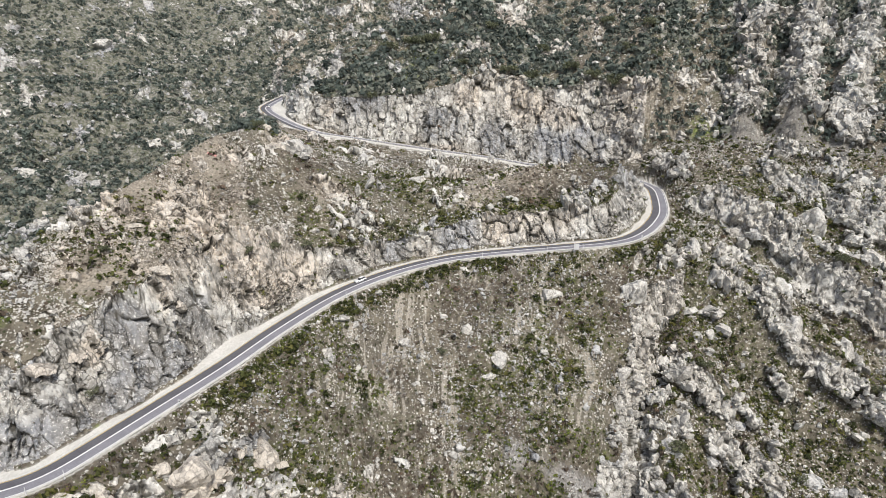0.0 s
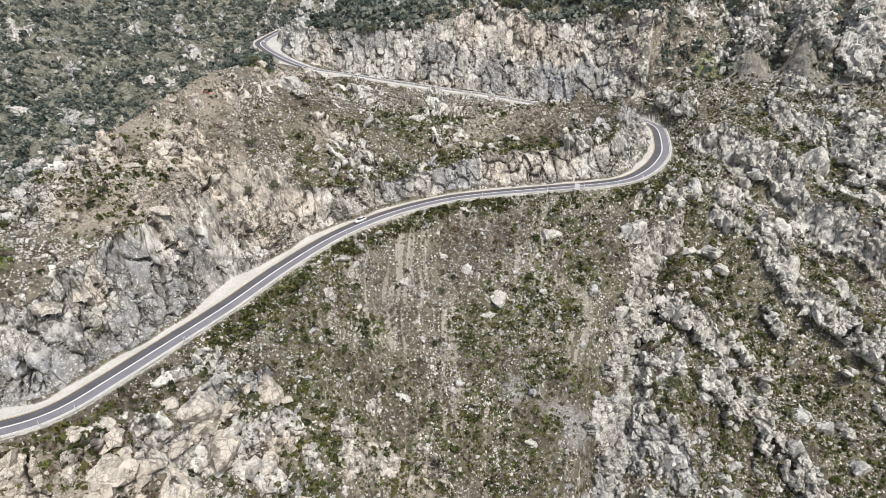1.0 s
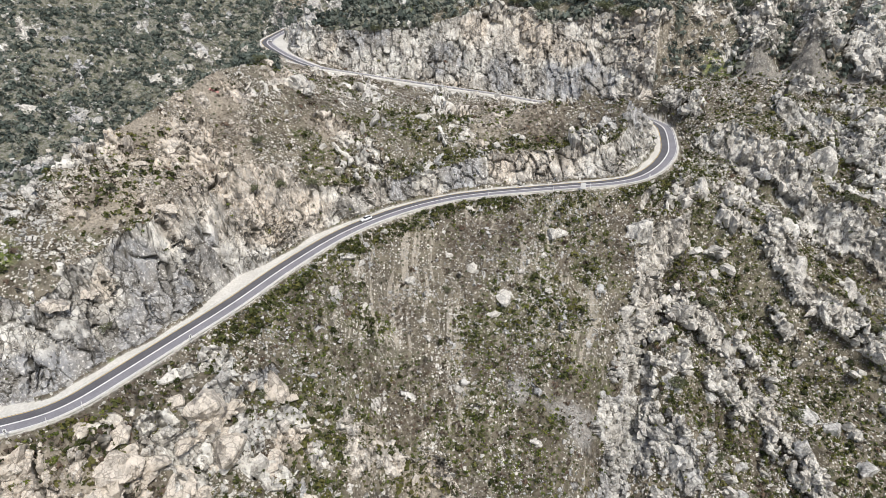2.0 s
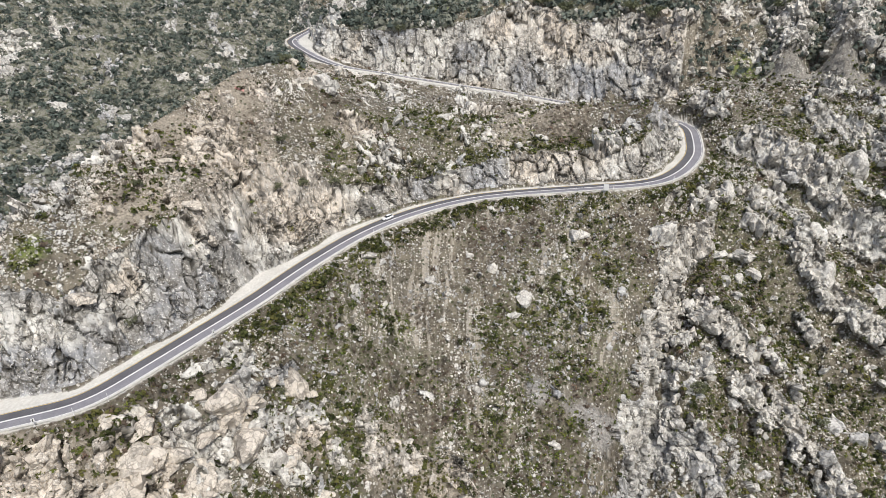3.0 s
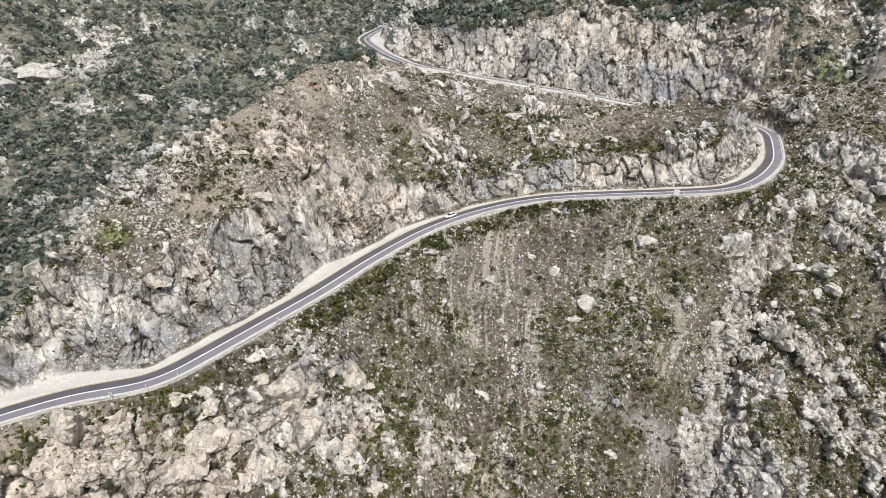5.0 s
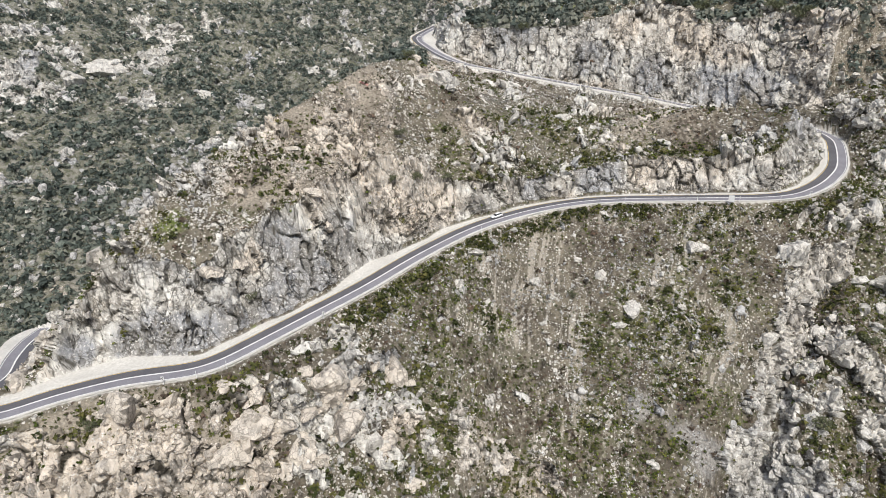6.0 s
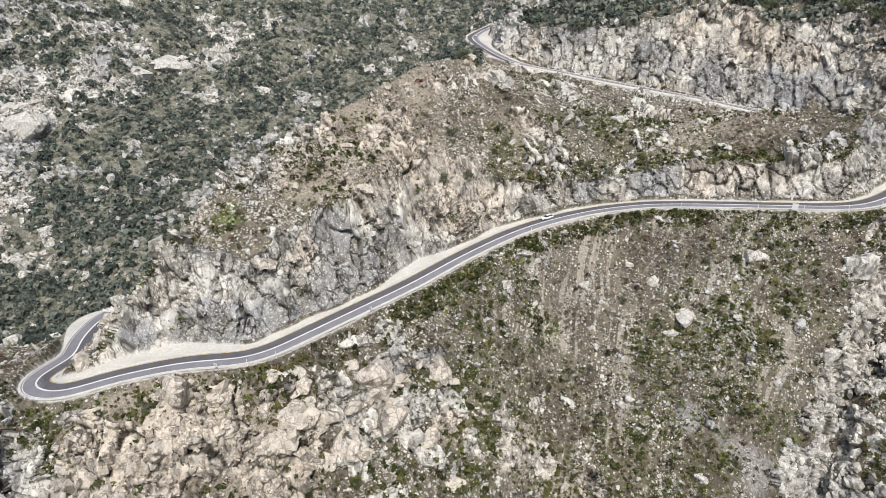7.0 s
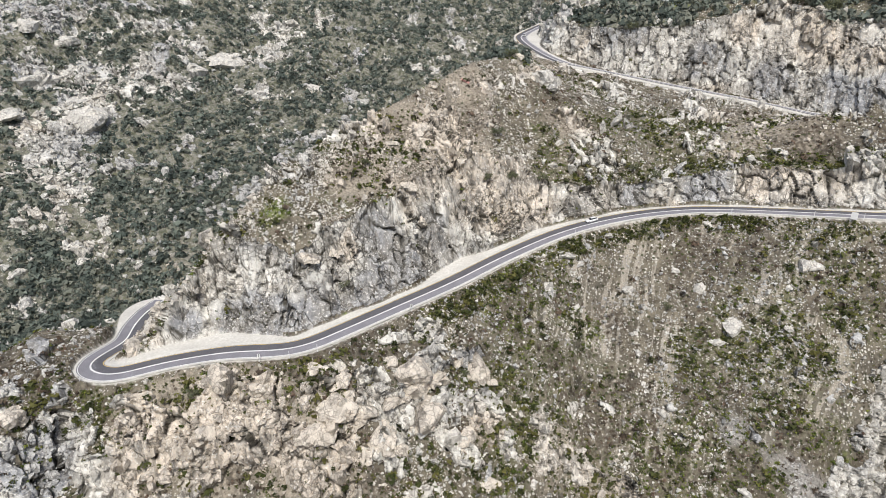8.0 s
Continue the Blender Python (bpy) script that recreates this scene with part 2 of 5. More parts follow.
# away from the view the valley opens into plain slopes
calm = ramp(np.abs(azimuth + 10), 70, 110)[:, None]
ground_z = ground_z * (1 - calm) + calm * np.interp(distance, [34, 150, 600, 1500, 4000], [-214, -205, -60, 160, 420])
sheet_az, sheet_d = np.repeat(np.radians(azimuth)[:, None], ROWS, 1), distance
gx, gy = (sheet_d * np.sin(sheet_az)).ravel().astype(np.float32), (sheet_d * np.cos(sheet_az)).ravel().astype(np.float32)
gz = ground_z.ravel().astype(np.float32)
zero = np.zeros_like(gx)
pillar = np.zeros_like(gx)
for height, half, points in FLANK_RIBS + SLOPE_RIBS + TOWER_RIBS:
    pts = np.array(points, float)
    best = np.full(len(gx), 1e9, np.float32)
    for (x0, y0), (x1, y1) in zip(pts[:-1], pts[1:]):
        t = np.clip(((gx - x0) * (x1 - x0) + (gy - y0) * (y1 - y0)) / ((x1 - x0) ** 2 + (y1 - y0) ** 2), 0, 1)
        best = np.minimum(best, np.hypot(gx - x0 - t * (x1 - x0), gy - y0 - t * (y1 - y0)))
    if height > 0 and points[-1][1] > 340:
        pillar = np.maximum(pillar, np.exp(-(best / (0.8 * half)) ** 2))
    gz = gz + height * np.exp(-(best / half) ** 2 * 1.2) * (1 + 0.5 * value_noise(gx / 11, gy / 11, zero, 50))
far_off = np.hypot(gx, gy)
rough = 0.35 + ramp(far_off, 330, 600) * 2.6
gz = gz + rough * (3.0 * fractal(gx / 46, gy / 46, zero, 3, 5) + 1.2 * fractal(gx / 13, gy / 13, zero, 2, 9)) * ramp(far_off, 60, 130)
# runnels down the open slope under the road
runnel = value_noise(np.degrees(sheet_az.ravel()) * 0.75, far_off * 0.02, zero, 31) + 0.6 * value_noise(np.degrees(sheet_az.ravel()) * 1.9, far_off * 0.03, zero, 32)
gz = gz + 0.55 * runnel * ramp(far_off, 100, 130) * (1 - ramp(far_off, 300, 420))

# cut and fill beside the road
off, side, index = road_near(gx, gy)
road_z = ROAD[index, 2].astype(np.float32)
climb = index >= TURN_BACK                                     # the upper leg
half = np.where(side > 0, VERGE_LEFT[index], VERGE_RIGHT[index]).astype(np.float32)
beyond = np.maximum(off - half, 0)
near_road = off < 60
cut = 2.3 + 0.8 * value_noise(gx / 22, gy / 22, zero, 40)
upper = road_z - 0.12 + beyond * np.where(off < 60, cut, 9)
front = (side < 0) & ~climb & (ROAD[index, 0] > -128) & (ROAD[index, 1] < 250)     # the open valley side
upper = np.where(front, road_z - 0.3 - 0.25 * beyond, upper)
fill = np.where(climb, 0.55, 0.85)
lower = road_z - 0.12 - beyond * fill - np.where(beyond > 0, 0.25, 0)
gz = np.where(near_road, np.clip(gz, lower - 90 * ramp(beyond, 12, 40), upper + np.where(front, 25, 60) * ramp(beyond, 12, 50)), gz)
# steepness and normals of the smooth land
shape = (cols, ROWS)
grid = np.stack([gx, gy, gz], 1).reshape(*shape, 3)
du = np.gradient(grid, axis=0)
dv = np.gradient(grid, axis=1)
normal = np.cross(dv, du).reshape(-1, 3)
area = np.linalg.norm(normal, axis=1)
normal /= np.linalg.norm(normal, axis=1)[:, None] + 1e-9
normal *= np.sign(normal[:, 2:3] + 1e-6)
steep = np.sqrt(np.maximum(1 - normal[:, 2] ** 2, 0)) / np.maximum(normal[:, 2], 0.05)
deg = np.degrees(sheet_az.ravel()).astype(np.float32)

# patches of the land by what covers them: x, y, height from the drone, radius
OUTCROP = [(-110, 93, -108, 11.1), (-91, 107, -96, 5.1), (-69, 104, -109, 8.7), (-63, 123, -100, 6.0), (-50, 135, -98, 4.3), (-35, 138, -112, 6.4),
    (-133, 85, -109, 11.8), (81, 202, -78, 5.3), (81, 182, -100, 7.8), (88, 167, -116, 6.6), (83, 155, -134, 9.0), (84, 146, -146, 9.0), (116, 219,
    -79, 7.8), (126, 208, -82, 7.7), (147, 202, -103, 9.5), (110, 176, -123, 10.6), (136, 170, -123, 8.8), (162, 187, -106, 8.5), (140, 158, -142,
    9.8), (136, 314, -50, 7.9), (174, 242, -70, 9.7), (202, 333, -9, 8.9), (211, 301, -20, 12.9), (197, 352, 15, 9.2)]
BARE = [(1, 199, -89, 15.3), (32, 202, -86, 19.5), (26, 174, -107, 16.3), (-8, 184, -100, 11.0), (57, 173, -109, 11.2), (-88, 97, -113, 4.0), (-71,
    110, -102, 3.2), (-71, 129, -89, 3.0), (-111, 102, -99, 3.8), (66, 175, -113, 7.7), (57, 150, -135, 7.4), (120, 194, -103, 5.7), (124, 181, -115,
    5.7), (151, 220, -87, 6.4), (-102, 144, -64, 7.3), (32, 261, -52, 9.4), (59, 251, -52, 11.6), (-85, 171, -54, 7.0), (173, 338, -26, 12.0), (189,
    367, -8, 14.5), (199, 386, 12, 15.3), (187, 308, -31, 6.4)]
GREEN = [(-103, 145, -63, 6.0), (-22, 195, -80, 7.5), (5, 213, -77, 8.0), (32, 215, -74, 8.1), (-10, 176, -103, 6.5), (22, 178, -106, 9.1), (38, 177,
    -104, 9.2), (45, 186, -96, 7.5), (62, 167, -119, 7.5), (65, 194, -93, 7.1), (55, 181, -103, 7.6), (43, 168, -112, 7.2), (64, 157, -132, 6.8),
    (68, 152, -144, 5.8), (167, 243, -70, 8.0), (5, 233, -66, 8.5), (31, 235, -62, 8.6), (56, 233, -60, 8.7), (19, 249, -54, 8.1), (15, 375, -3,
    13.2), (-8, 364, -11, 9.6), (181, 336, -21, 12.1), (187, 362, -11, 12.2), (188, 313, -25, 6.4)]
BROWN = [(36, 209, -80, 12.0), (22, 206, -83, 9.8), (-4, 184, -100, 7.4), (-71, 120, -91, 4.4), (-88, 97, -113, 4.0), (59, 248, -53, 11.5), (82, 249,
    -49, 9.4), (125, 185, -108, 7.9), (121, 197, -100, 6.6), (110, 189, -109, 5.6), (-90, 172, -53, 7.1), (-33, 162, -93, 6.7), (169, 312, -39, 9.4)]
TAN = [(-82, 192, -43, 11.3), (-87, 166, -56, 8.6), (-73, 226, -32, 12.7), (-227, 239, -139, 15.7), (-69, 104, -109, 13.1), (-91, 107, -96, 7.5),
    (-110, 95, -106, 11.1), (-45, 197, -72, 9.4), (37, 232, -65, 5.6), (55, 249, -54, 5.5), (-219, 373, -92, 11.7), (-33, 134, -114, 6.3), (40, 354,
    -20, 8.2), (92, 341, -33, 8.1), (-80, 149, -72, 4.9), (-40, 358, -26, 6.3)]
GREY = [(-94, 129, -87, 8.0), (-83, 131, -88, 8.0), (-104, 130, -87, 9.0), (-74, 147, -83, 8.0), (-63, 157, -85, 6.0), (81, 344, -44, 9.0), (-107, 128, -90, 10.0), (-120, 122, -91, 6.8), (-75, 155, -72, 9.8), (-65, 158, -81, 8.3), (22, 232, -67, 12.8), (-3, 225, -69, 8.3), (23,
    348, -38, 12.3), (100, 333, -43, 12.3), (55, 346, -41, 12.4), (-63, 173, -71, 6.9), (-134, 79, -110, 10.1), (-27, 126, -126, 6.3)]
LAWN = [(15, 380, 2, 11), (8, 368, -8, 7), (65, 164, -124, 3.2), (67, 160, -130, 3.5), (166, 244, -71, 6.5), (163, 318, -36, 10), (-21, 353, -26, 4), (-102, 147, -61, 4.5), (-77, 139, -89, 1.8)]
SCREE = [(49, 159, -120, 7.2), (-3, 150, -127, 5.9), (34, 161, -118, 5.3), (55, 154, -129, 6.6), (-21, 150, -111, 5.9)]


def field(patches):
    out = np.zeros(len(gx), np.float32)
    for x0, y0, z0, r in patches:
        near = np.flatnonzero((np.abs(gx - x0) < 1.6 * r) & (np.abs(gy - y0) < 1.6 * r))
        d = np.sqrt((gx[near] - x0) ** 2 + (gy[near] - y0) ** 2 + (gz[near] - z0) ** 2) / r + 0.5 * patchy[near] * 0.6
        out[near] = np.maximum(out[near], 1 - ramp(d, 0.55, 1.25))
    return out


# where rock shows: steep faces, the rocky flank under the left bend, the spur and the right flank
patchy = fractal(gx / 24, gy / 24, gz / 24, 3, 60)
ragged = fractal(gx / 9, gy / 9, gz / 9, 2, 61)
shelf_d = np.interp(deg, AZIMUTHS, SHELF[0])
below = (far_off < shelf_d) & (side < 0) & ~climb
above = ((side > 0) | climb) & (far_off < np.interp(deg, AZIMUTHS, CLIFF_FOOT[0]))
spur_rocks = ramp(deg + 4 * patchy + 2.5 * ragged, 19, 22) * (far_off < 420)
left_rocks = ramp(-deg + 5 * patchy + 31 * ramp(far_off, 172, 130) + 3 * ragged, 19, 25) * below
talus = below * (1 - left_rocks) * (1 - spur_rocks)
top_land = (far_off >= np.interp(deg, AZIMUTHS, CLIFF_TOP[0])) & (deg > -11)
far_land = (deg <= -11) & (far_off > np.interp(deg, AZIMUTHS, STEP_TOP[0]) + 6)
# on the spur and the flank the rock stands in fins that run down the fall line, with scrub between
fin_u, fin_v = gx * 0.75 + gy * 0.66 + 4 * value_noise(gx / 25, gy / 25, zero, 63), gx * 0.66 - gy * 0.75
fins = fractal(fin_u / 5.5, fin_v / 26, gz / 60, 3, 62)
cover = np.where(below, 0.0, 0.20 + 0.5 * patchy + 0.45 * ragged)
cover = np.where(talus > 0.5, 0.02 + 0.42 * ramp(far_off, 172, 138) * ramp(patchy + 0.5 * ragged, -0.3, 0.5) * ramp(-deg, -8, 0) + 0.22 * ragged, cover)
cover = np.where(left_rocks > 0.5, 0.36 + 0.55 * patchy + 0.7 * ragged, cover)
cover = np.where(spur_rocks > 0.5, -0.22 + 0.32 * ramp(far_off, 228, 262) + 0.85 * fins + 0.15 * patchy + 0.4 * ragged, cover)
cover = np.where(top_land, 0.12 + 0.7 * patchy + 0.2 * ragged + 0.25 * ramp(deg, 22, 32), cover)
cover = np.where(far_land, -0.06 + 0.6 * patchy + 0.35 * ragged + 0.62 * ramp(-deg + 6 * patchy, 34, 46) * ramp(far_off + 40 * ragged, 390, 470), cover)
cover = np.maximum(cover, ramp(steep + 0.25 * patchy - 0.45 * np.maximum(spur_rocks, left_rocks) * (far_off < shelf_d + 30), 1.0, 1.45) * ~far_land * (talus < 0.5))
towers = (deg > 22) & (far_off > np.interp(deg, AZIMUTHS, CLIFF_FOOT[0]) + 1) & (far_off > 300)
cover = np.where(towers, 1.25 * pillar + 0.4 * patchy + 0.45 * ragged + 0.06, cover)
cover = np.maximum(cover, 1.05 * field(OUTCROP) * np.where(deg > 15, 0.22 + 0.6 * fins + 0.45 * ragged, 1.0)) * (1 - 0.85 * field(BARE))
track = (deg > 23) * ramp(deg, 22.5, 24.5) * (1 - ramp(np.abs(far_off - np.interp(deg, AZIMUTHS, TERRACE[0]) - 3), 3.0, 5.5)) * (far_off > 300)
cover = cover * (1 - track)
rock = np.clip(cover, 0, 1.05).astype(np.float32)
verge = ramp(off, 6.0, 9.0)
uphill = (side > 0) ^ climb
rock = rock * np.maximum(verge, uphill * ramp(off - half, 0.2, 1.2))

p = grid.reshape(-1, 3).astype(np.float32)
lift = np.zeros(len(p), np.float32)
crack = np.zeros(len(p), np.float32)
tone = np.zeros(len(p), np.float32)
split = np.full(len(p), 0.7, np.float32)
wanted = rock.copy()                                  # how much of the ground is rock; blocks of it stand out of the soil one by one
work = np.flatnonzero((wanted > 0.02) & (far_off < 900) & (far_off > 95) & view[:, None].repeat(ROWS, 1).ravel())
q = p[work]
warp = np.stack([value_noise(q[:, 0] / 5, q[:, 1] / 5, q[:, 2] / 5, 70 + k) for k in range(3)], 1)
grown = 1 + ramp(far_off[work], 330, 500)[:, None] * 0.7 + 0.75 * left_rocks[work][:, None] + 0.5 * towers[work][:, None]
faces_ = ramp(steep[work], 1.05, 1.5)
big, big_crack, big_tone = blocks((q + 1.6 * warp) / grown, 8.0, 80, (0.8, 0.9, 1.35), 0.10, 0.4)
mid_, mid_crack, mid_tone = blocks((q + 0.8 * warp) / grown, 3.3, 90, (0.8, 0.9, 1.3), 0.15, 0.7)
fine_, fine_crack, fine_tone = blocks((q + 0.3 * warp) / (0.5 + 0.5 * grown), 1.45, 95, (0.9, 0.9, 1.2), 0.22, 0.2)
column, column_crack, column_tone = blocks(q + 1.1 * warp, 7.0, 85, (0.8, 0.9, 2.6), 0.07, 0.1, 0.05)
post, post_crack, post_tone = blocks(q + 0.5 * warp, 2.7, 87, (0.75, 0.9, 3.4), 0.12, 0.25, 0.05)
broken = ramp(big_tone, 0.3, 0.62)                        # some blocks are hardly broken
crushed = broken * ramp(mid_tone, 0.35, 0.7)
tone[work] = 0.5 * big_tone + 0.5 * mid_tone
split[work] = np.clip(broken * (1 - 0.3 * faces_) * (0.55 + 0.6 * mid_tone) * (1 - 0.35 * left_rocks[work]), 0, 1)
stands = ramp(wanted[work] * 1.12 - tone[work] + 0.10 * (fine_tone - 0.5), -0.02, 0.03)
rock[work] = stands
bare = ramp(wanted[work], 0.8, 1.0)
lift[work] = stands * ((1 - bare) * (0.8 + 1.0 * mid_tone) + (3.0 - 2.1 * faces_) * big - 1.0 * big_crack * (1 - 0.8 * faces_)
                       + (0.25 + 0.75 * broken) * (1.0 - 0.9 * faces_) * (1.5 * mid_ - 0.6 * mid_crack) + (0.2 + 0.8 * crushed) * (1 - 0.8 * faces_) * (0.55 * fine_ - 0.25 * fine_crack)
                       + faces_ * (2.4 * column - 0.45 * column_crack + ramp(column_tone, 0.3, 0.6) * (0.8 * post - 0.25 * post_crack)) + 2.2 * spur_rocks[work] * ramp(fins[work], 0.0, 0.55))
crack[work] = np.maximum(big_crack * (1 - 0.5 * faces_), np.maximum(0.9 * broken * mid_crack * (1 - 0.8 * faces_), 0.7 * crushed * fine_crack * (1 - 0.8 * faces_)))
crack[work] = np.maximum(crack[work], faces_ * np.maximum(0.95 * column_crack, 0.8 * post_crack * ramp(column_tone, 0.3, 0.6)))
tone[work] = np.where(faces_ > 0.5, 0.2 * tone[work] + 0.5 * column_tone + 0.3 * post_tone, 0.6 * tone[work] + 0.4 * fine_tone * broken)
rock[wanted <= 0.02] = 0
face = (ramp(steep, 0.95, 1.4) * rock).astype(np.float32)
soil_lift = 0.28 * fractal(gx / 3.5, gy / 3.5, gz / 3.5, 2, 100) + 0.12 * value_noise(gx / 0.9, gy / 0.9, gz / 0.9, 101)
grit = value_noise(gx / 0.55, gy / 0.55, gz / 0.55, 102)
lift += (1 - rock) * soil_lift + rock * 0.22 * grit * (1 - 0.7 * face)
lift *= np.where(uphill, ramp(off - half, 0.3, 1.8), ramp(off - half, 0.3, 3.5))
p = p + normal.astype(np.float32) * lift[:, None]

lush = fractal(gx / 30, gy / 30, zero, 3, 120) + 0.45 * fractal(gx / 7, gy / 7, zero, 2, 121)
green = 0.85 * ramp(lush - 0.2 * (talus > 0.5) + 0.2 * spur_rocks + 0.5 * top_land + 0.5 * far_land, -0.1, 0.7)
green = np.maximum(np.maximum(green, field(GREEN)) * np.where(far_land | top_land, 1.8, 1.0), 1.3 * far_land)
green = np.maximum(green, 0.85 * (talus > 0.5) * ramp(deg, 11, 14) * ramp(lush, -0.6, 0.1))
ledge = above * (far_off > np.interp(deg, AZIMUTHS, FACE_TOP[0]) - 2) * (far_off < np.interp(deg, AZIMUTHS, BENCH[0]) + 3) * ramp(deg, -9, -3) * (steep < 1.1)
green = np.maximum(green, 0.95 * ledge)
brown = np.maximum(field(BROWN), 0.8 * ramp(fractal(gx / 20, gy / 20, zero, 3, 125) + 0.15 * spur_rocks + 0.4 * left_rocks + 0.1 * (talus > 0.5), 0.1, 0.6)) * (1 - 0.7 * field(GREEN)) * ~far_land
lane_ = deg + 0.5 * value_noise(gx / 9, gy / 9, zero, 35)
wash = (value_noise(lane_ * 3.6, far_off * 0.05, zero, 33) + 0.8 * value_noise(lane_ * 7.5, far_off * 0.09, zero, 34)) * ramp(patchy + 0.6 * ragged, -0.7, 0.5)
lawn = field(LAWN) * (1 - rock)
gravel = (1 - ramp(off - half, -0.3, 0.4)).astype(np.float32)
scree = np.maximum(0.75 * field(SCREE) * ramp(ragged, -0.6, 0.2), 0.5 * track)


def sheet_mesh(name, points, faces, attributes):
    me = bpy.data.meshes.new(name)
    me.vertices.add(len(points))
    me.vertices.foreach_set("co", points.astype(np.float32).ravel())
    n = faces.shape[1]
    me.loops.add(faces.size)
    me.loops.foreach_set("vertex_index", faces.ravel().astype(np.int32))
    me.polygons.add(len(faces))
    me.polygons.foreach_set("loop_start", np.arange(0, faces.size, n, dtype=np.int32))
    for key, values in attributes.items():
        layer = me.attributes.new(key, "FLOAT", "POINT")
        layer.data.foreach_set("value", np.ascontiguousarray(values, np.float32))
    me.polygons.foreach_set("use_smooth", np.zeros(len(faces), bool))
    me.update(calc_edges=True)
    return me


# ---- materials ----
def material(name, rough_=0.9):
    m = bpy.data.materials.new(name)
    m.use_nodes = True
    b = m.node_tree.nodes["Principled BSDF"]
    b.inputs["Roughness"].default_value = rough_
    b.inputs["Specular IOR Level"].default_value = 0.25
    return m, m.node_tree.nodes, m.node_tree.links, b


def node(nodes, kind, **values):
    n = nodes.new(kind)
    for key, value in values.items():
        if key in n.inputs:
            n.inputs[key].default_value = value
    return n


def mix(nodes, links, factor, a, b, mode="MIX"):
    n = nodes.new("ShaderNodeMix")
    n.data_type, n.blend_type = "RGBA", mode
    for socket, value in ((n.inputs[0], factor), (n.inputs[6], a), (n.inputs[7], b)):
        if isinstance(value, (int, float)):
            socket.default_value = value
        elif isinstance(value, tuple):
            socket.default_value = (*value, 1)
        else:
            links.new(value, socket)
    return n.outputs[2]


def scale_ramp(nodes, links, value, a, b, low=0.0, high=1.0):
    n = nodes.new("ShaderNodeMapRange")
    n.inputs[1].default_value, n.inputs[2].default_value = a, b
    n.inputs[3].default_value, n.inputs[4].default_value = low, high
    links.new(value, n.inputs[0])
    return n.outputs[0]


def noise_at(nodes, links, coords, scale, detail=4.0, stretch=None):
    n = node(nodes, "ShaderNodeTexNoise", Scale=scale, Detail=detail, Roughness=0.6)
    if stretch:
        m = nodes.new("ShaderNodeMapping")
        m.inputs["Scale"].default_value = stretch
        links.new(coords, m.inputs[0])
        coords = m.outputs[0]
    links.new(coords, n.inputs["Vector"])
    return n.outputs["Fac"]


def bumped(nodes, links, bsdf, height, strength, distance_, way=None):
    n = nodes.new("ShaderNodeBump")
    if way:
        links.new(way, n.inputs["Normal"])
    n.inputs["Strength"].default_value, n.inputs["Distance"].default_value = strength, distance_
    links.new(height, n.inputs["Height"])
    links.new(n.outputs[0], bsdf.inputs["Normal"])


def attribute(nodes, name):
    n = nodes.new("ShaderNodeAttribute")
    n.attribute_name = name
    return n.outputs["Fac"]


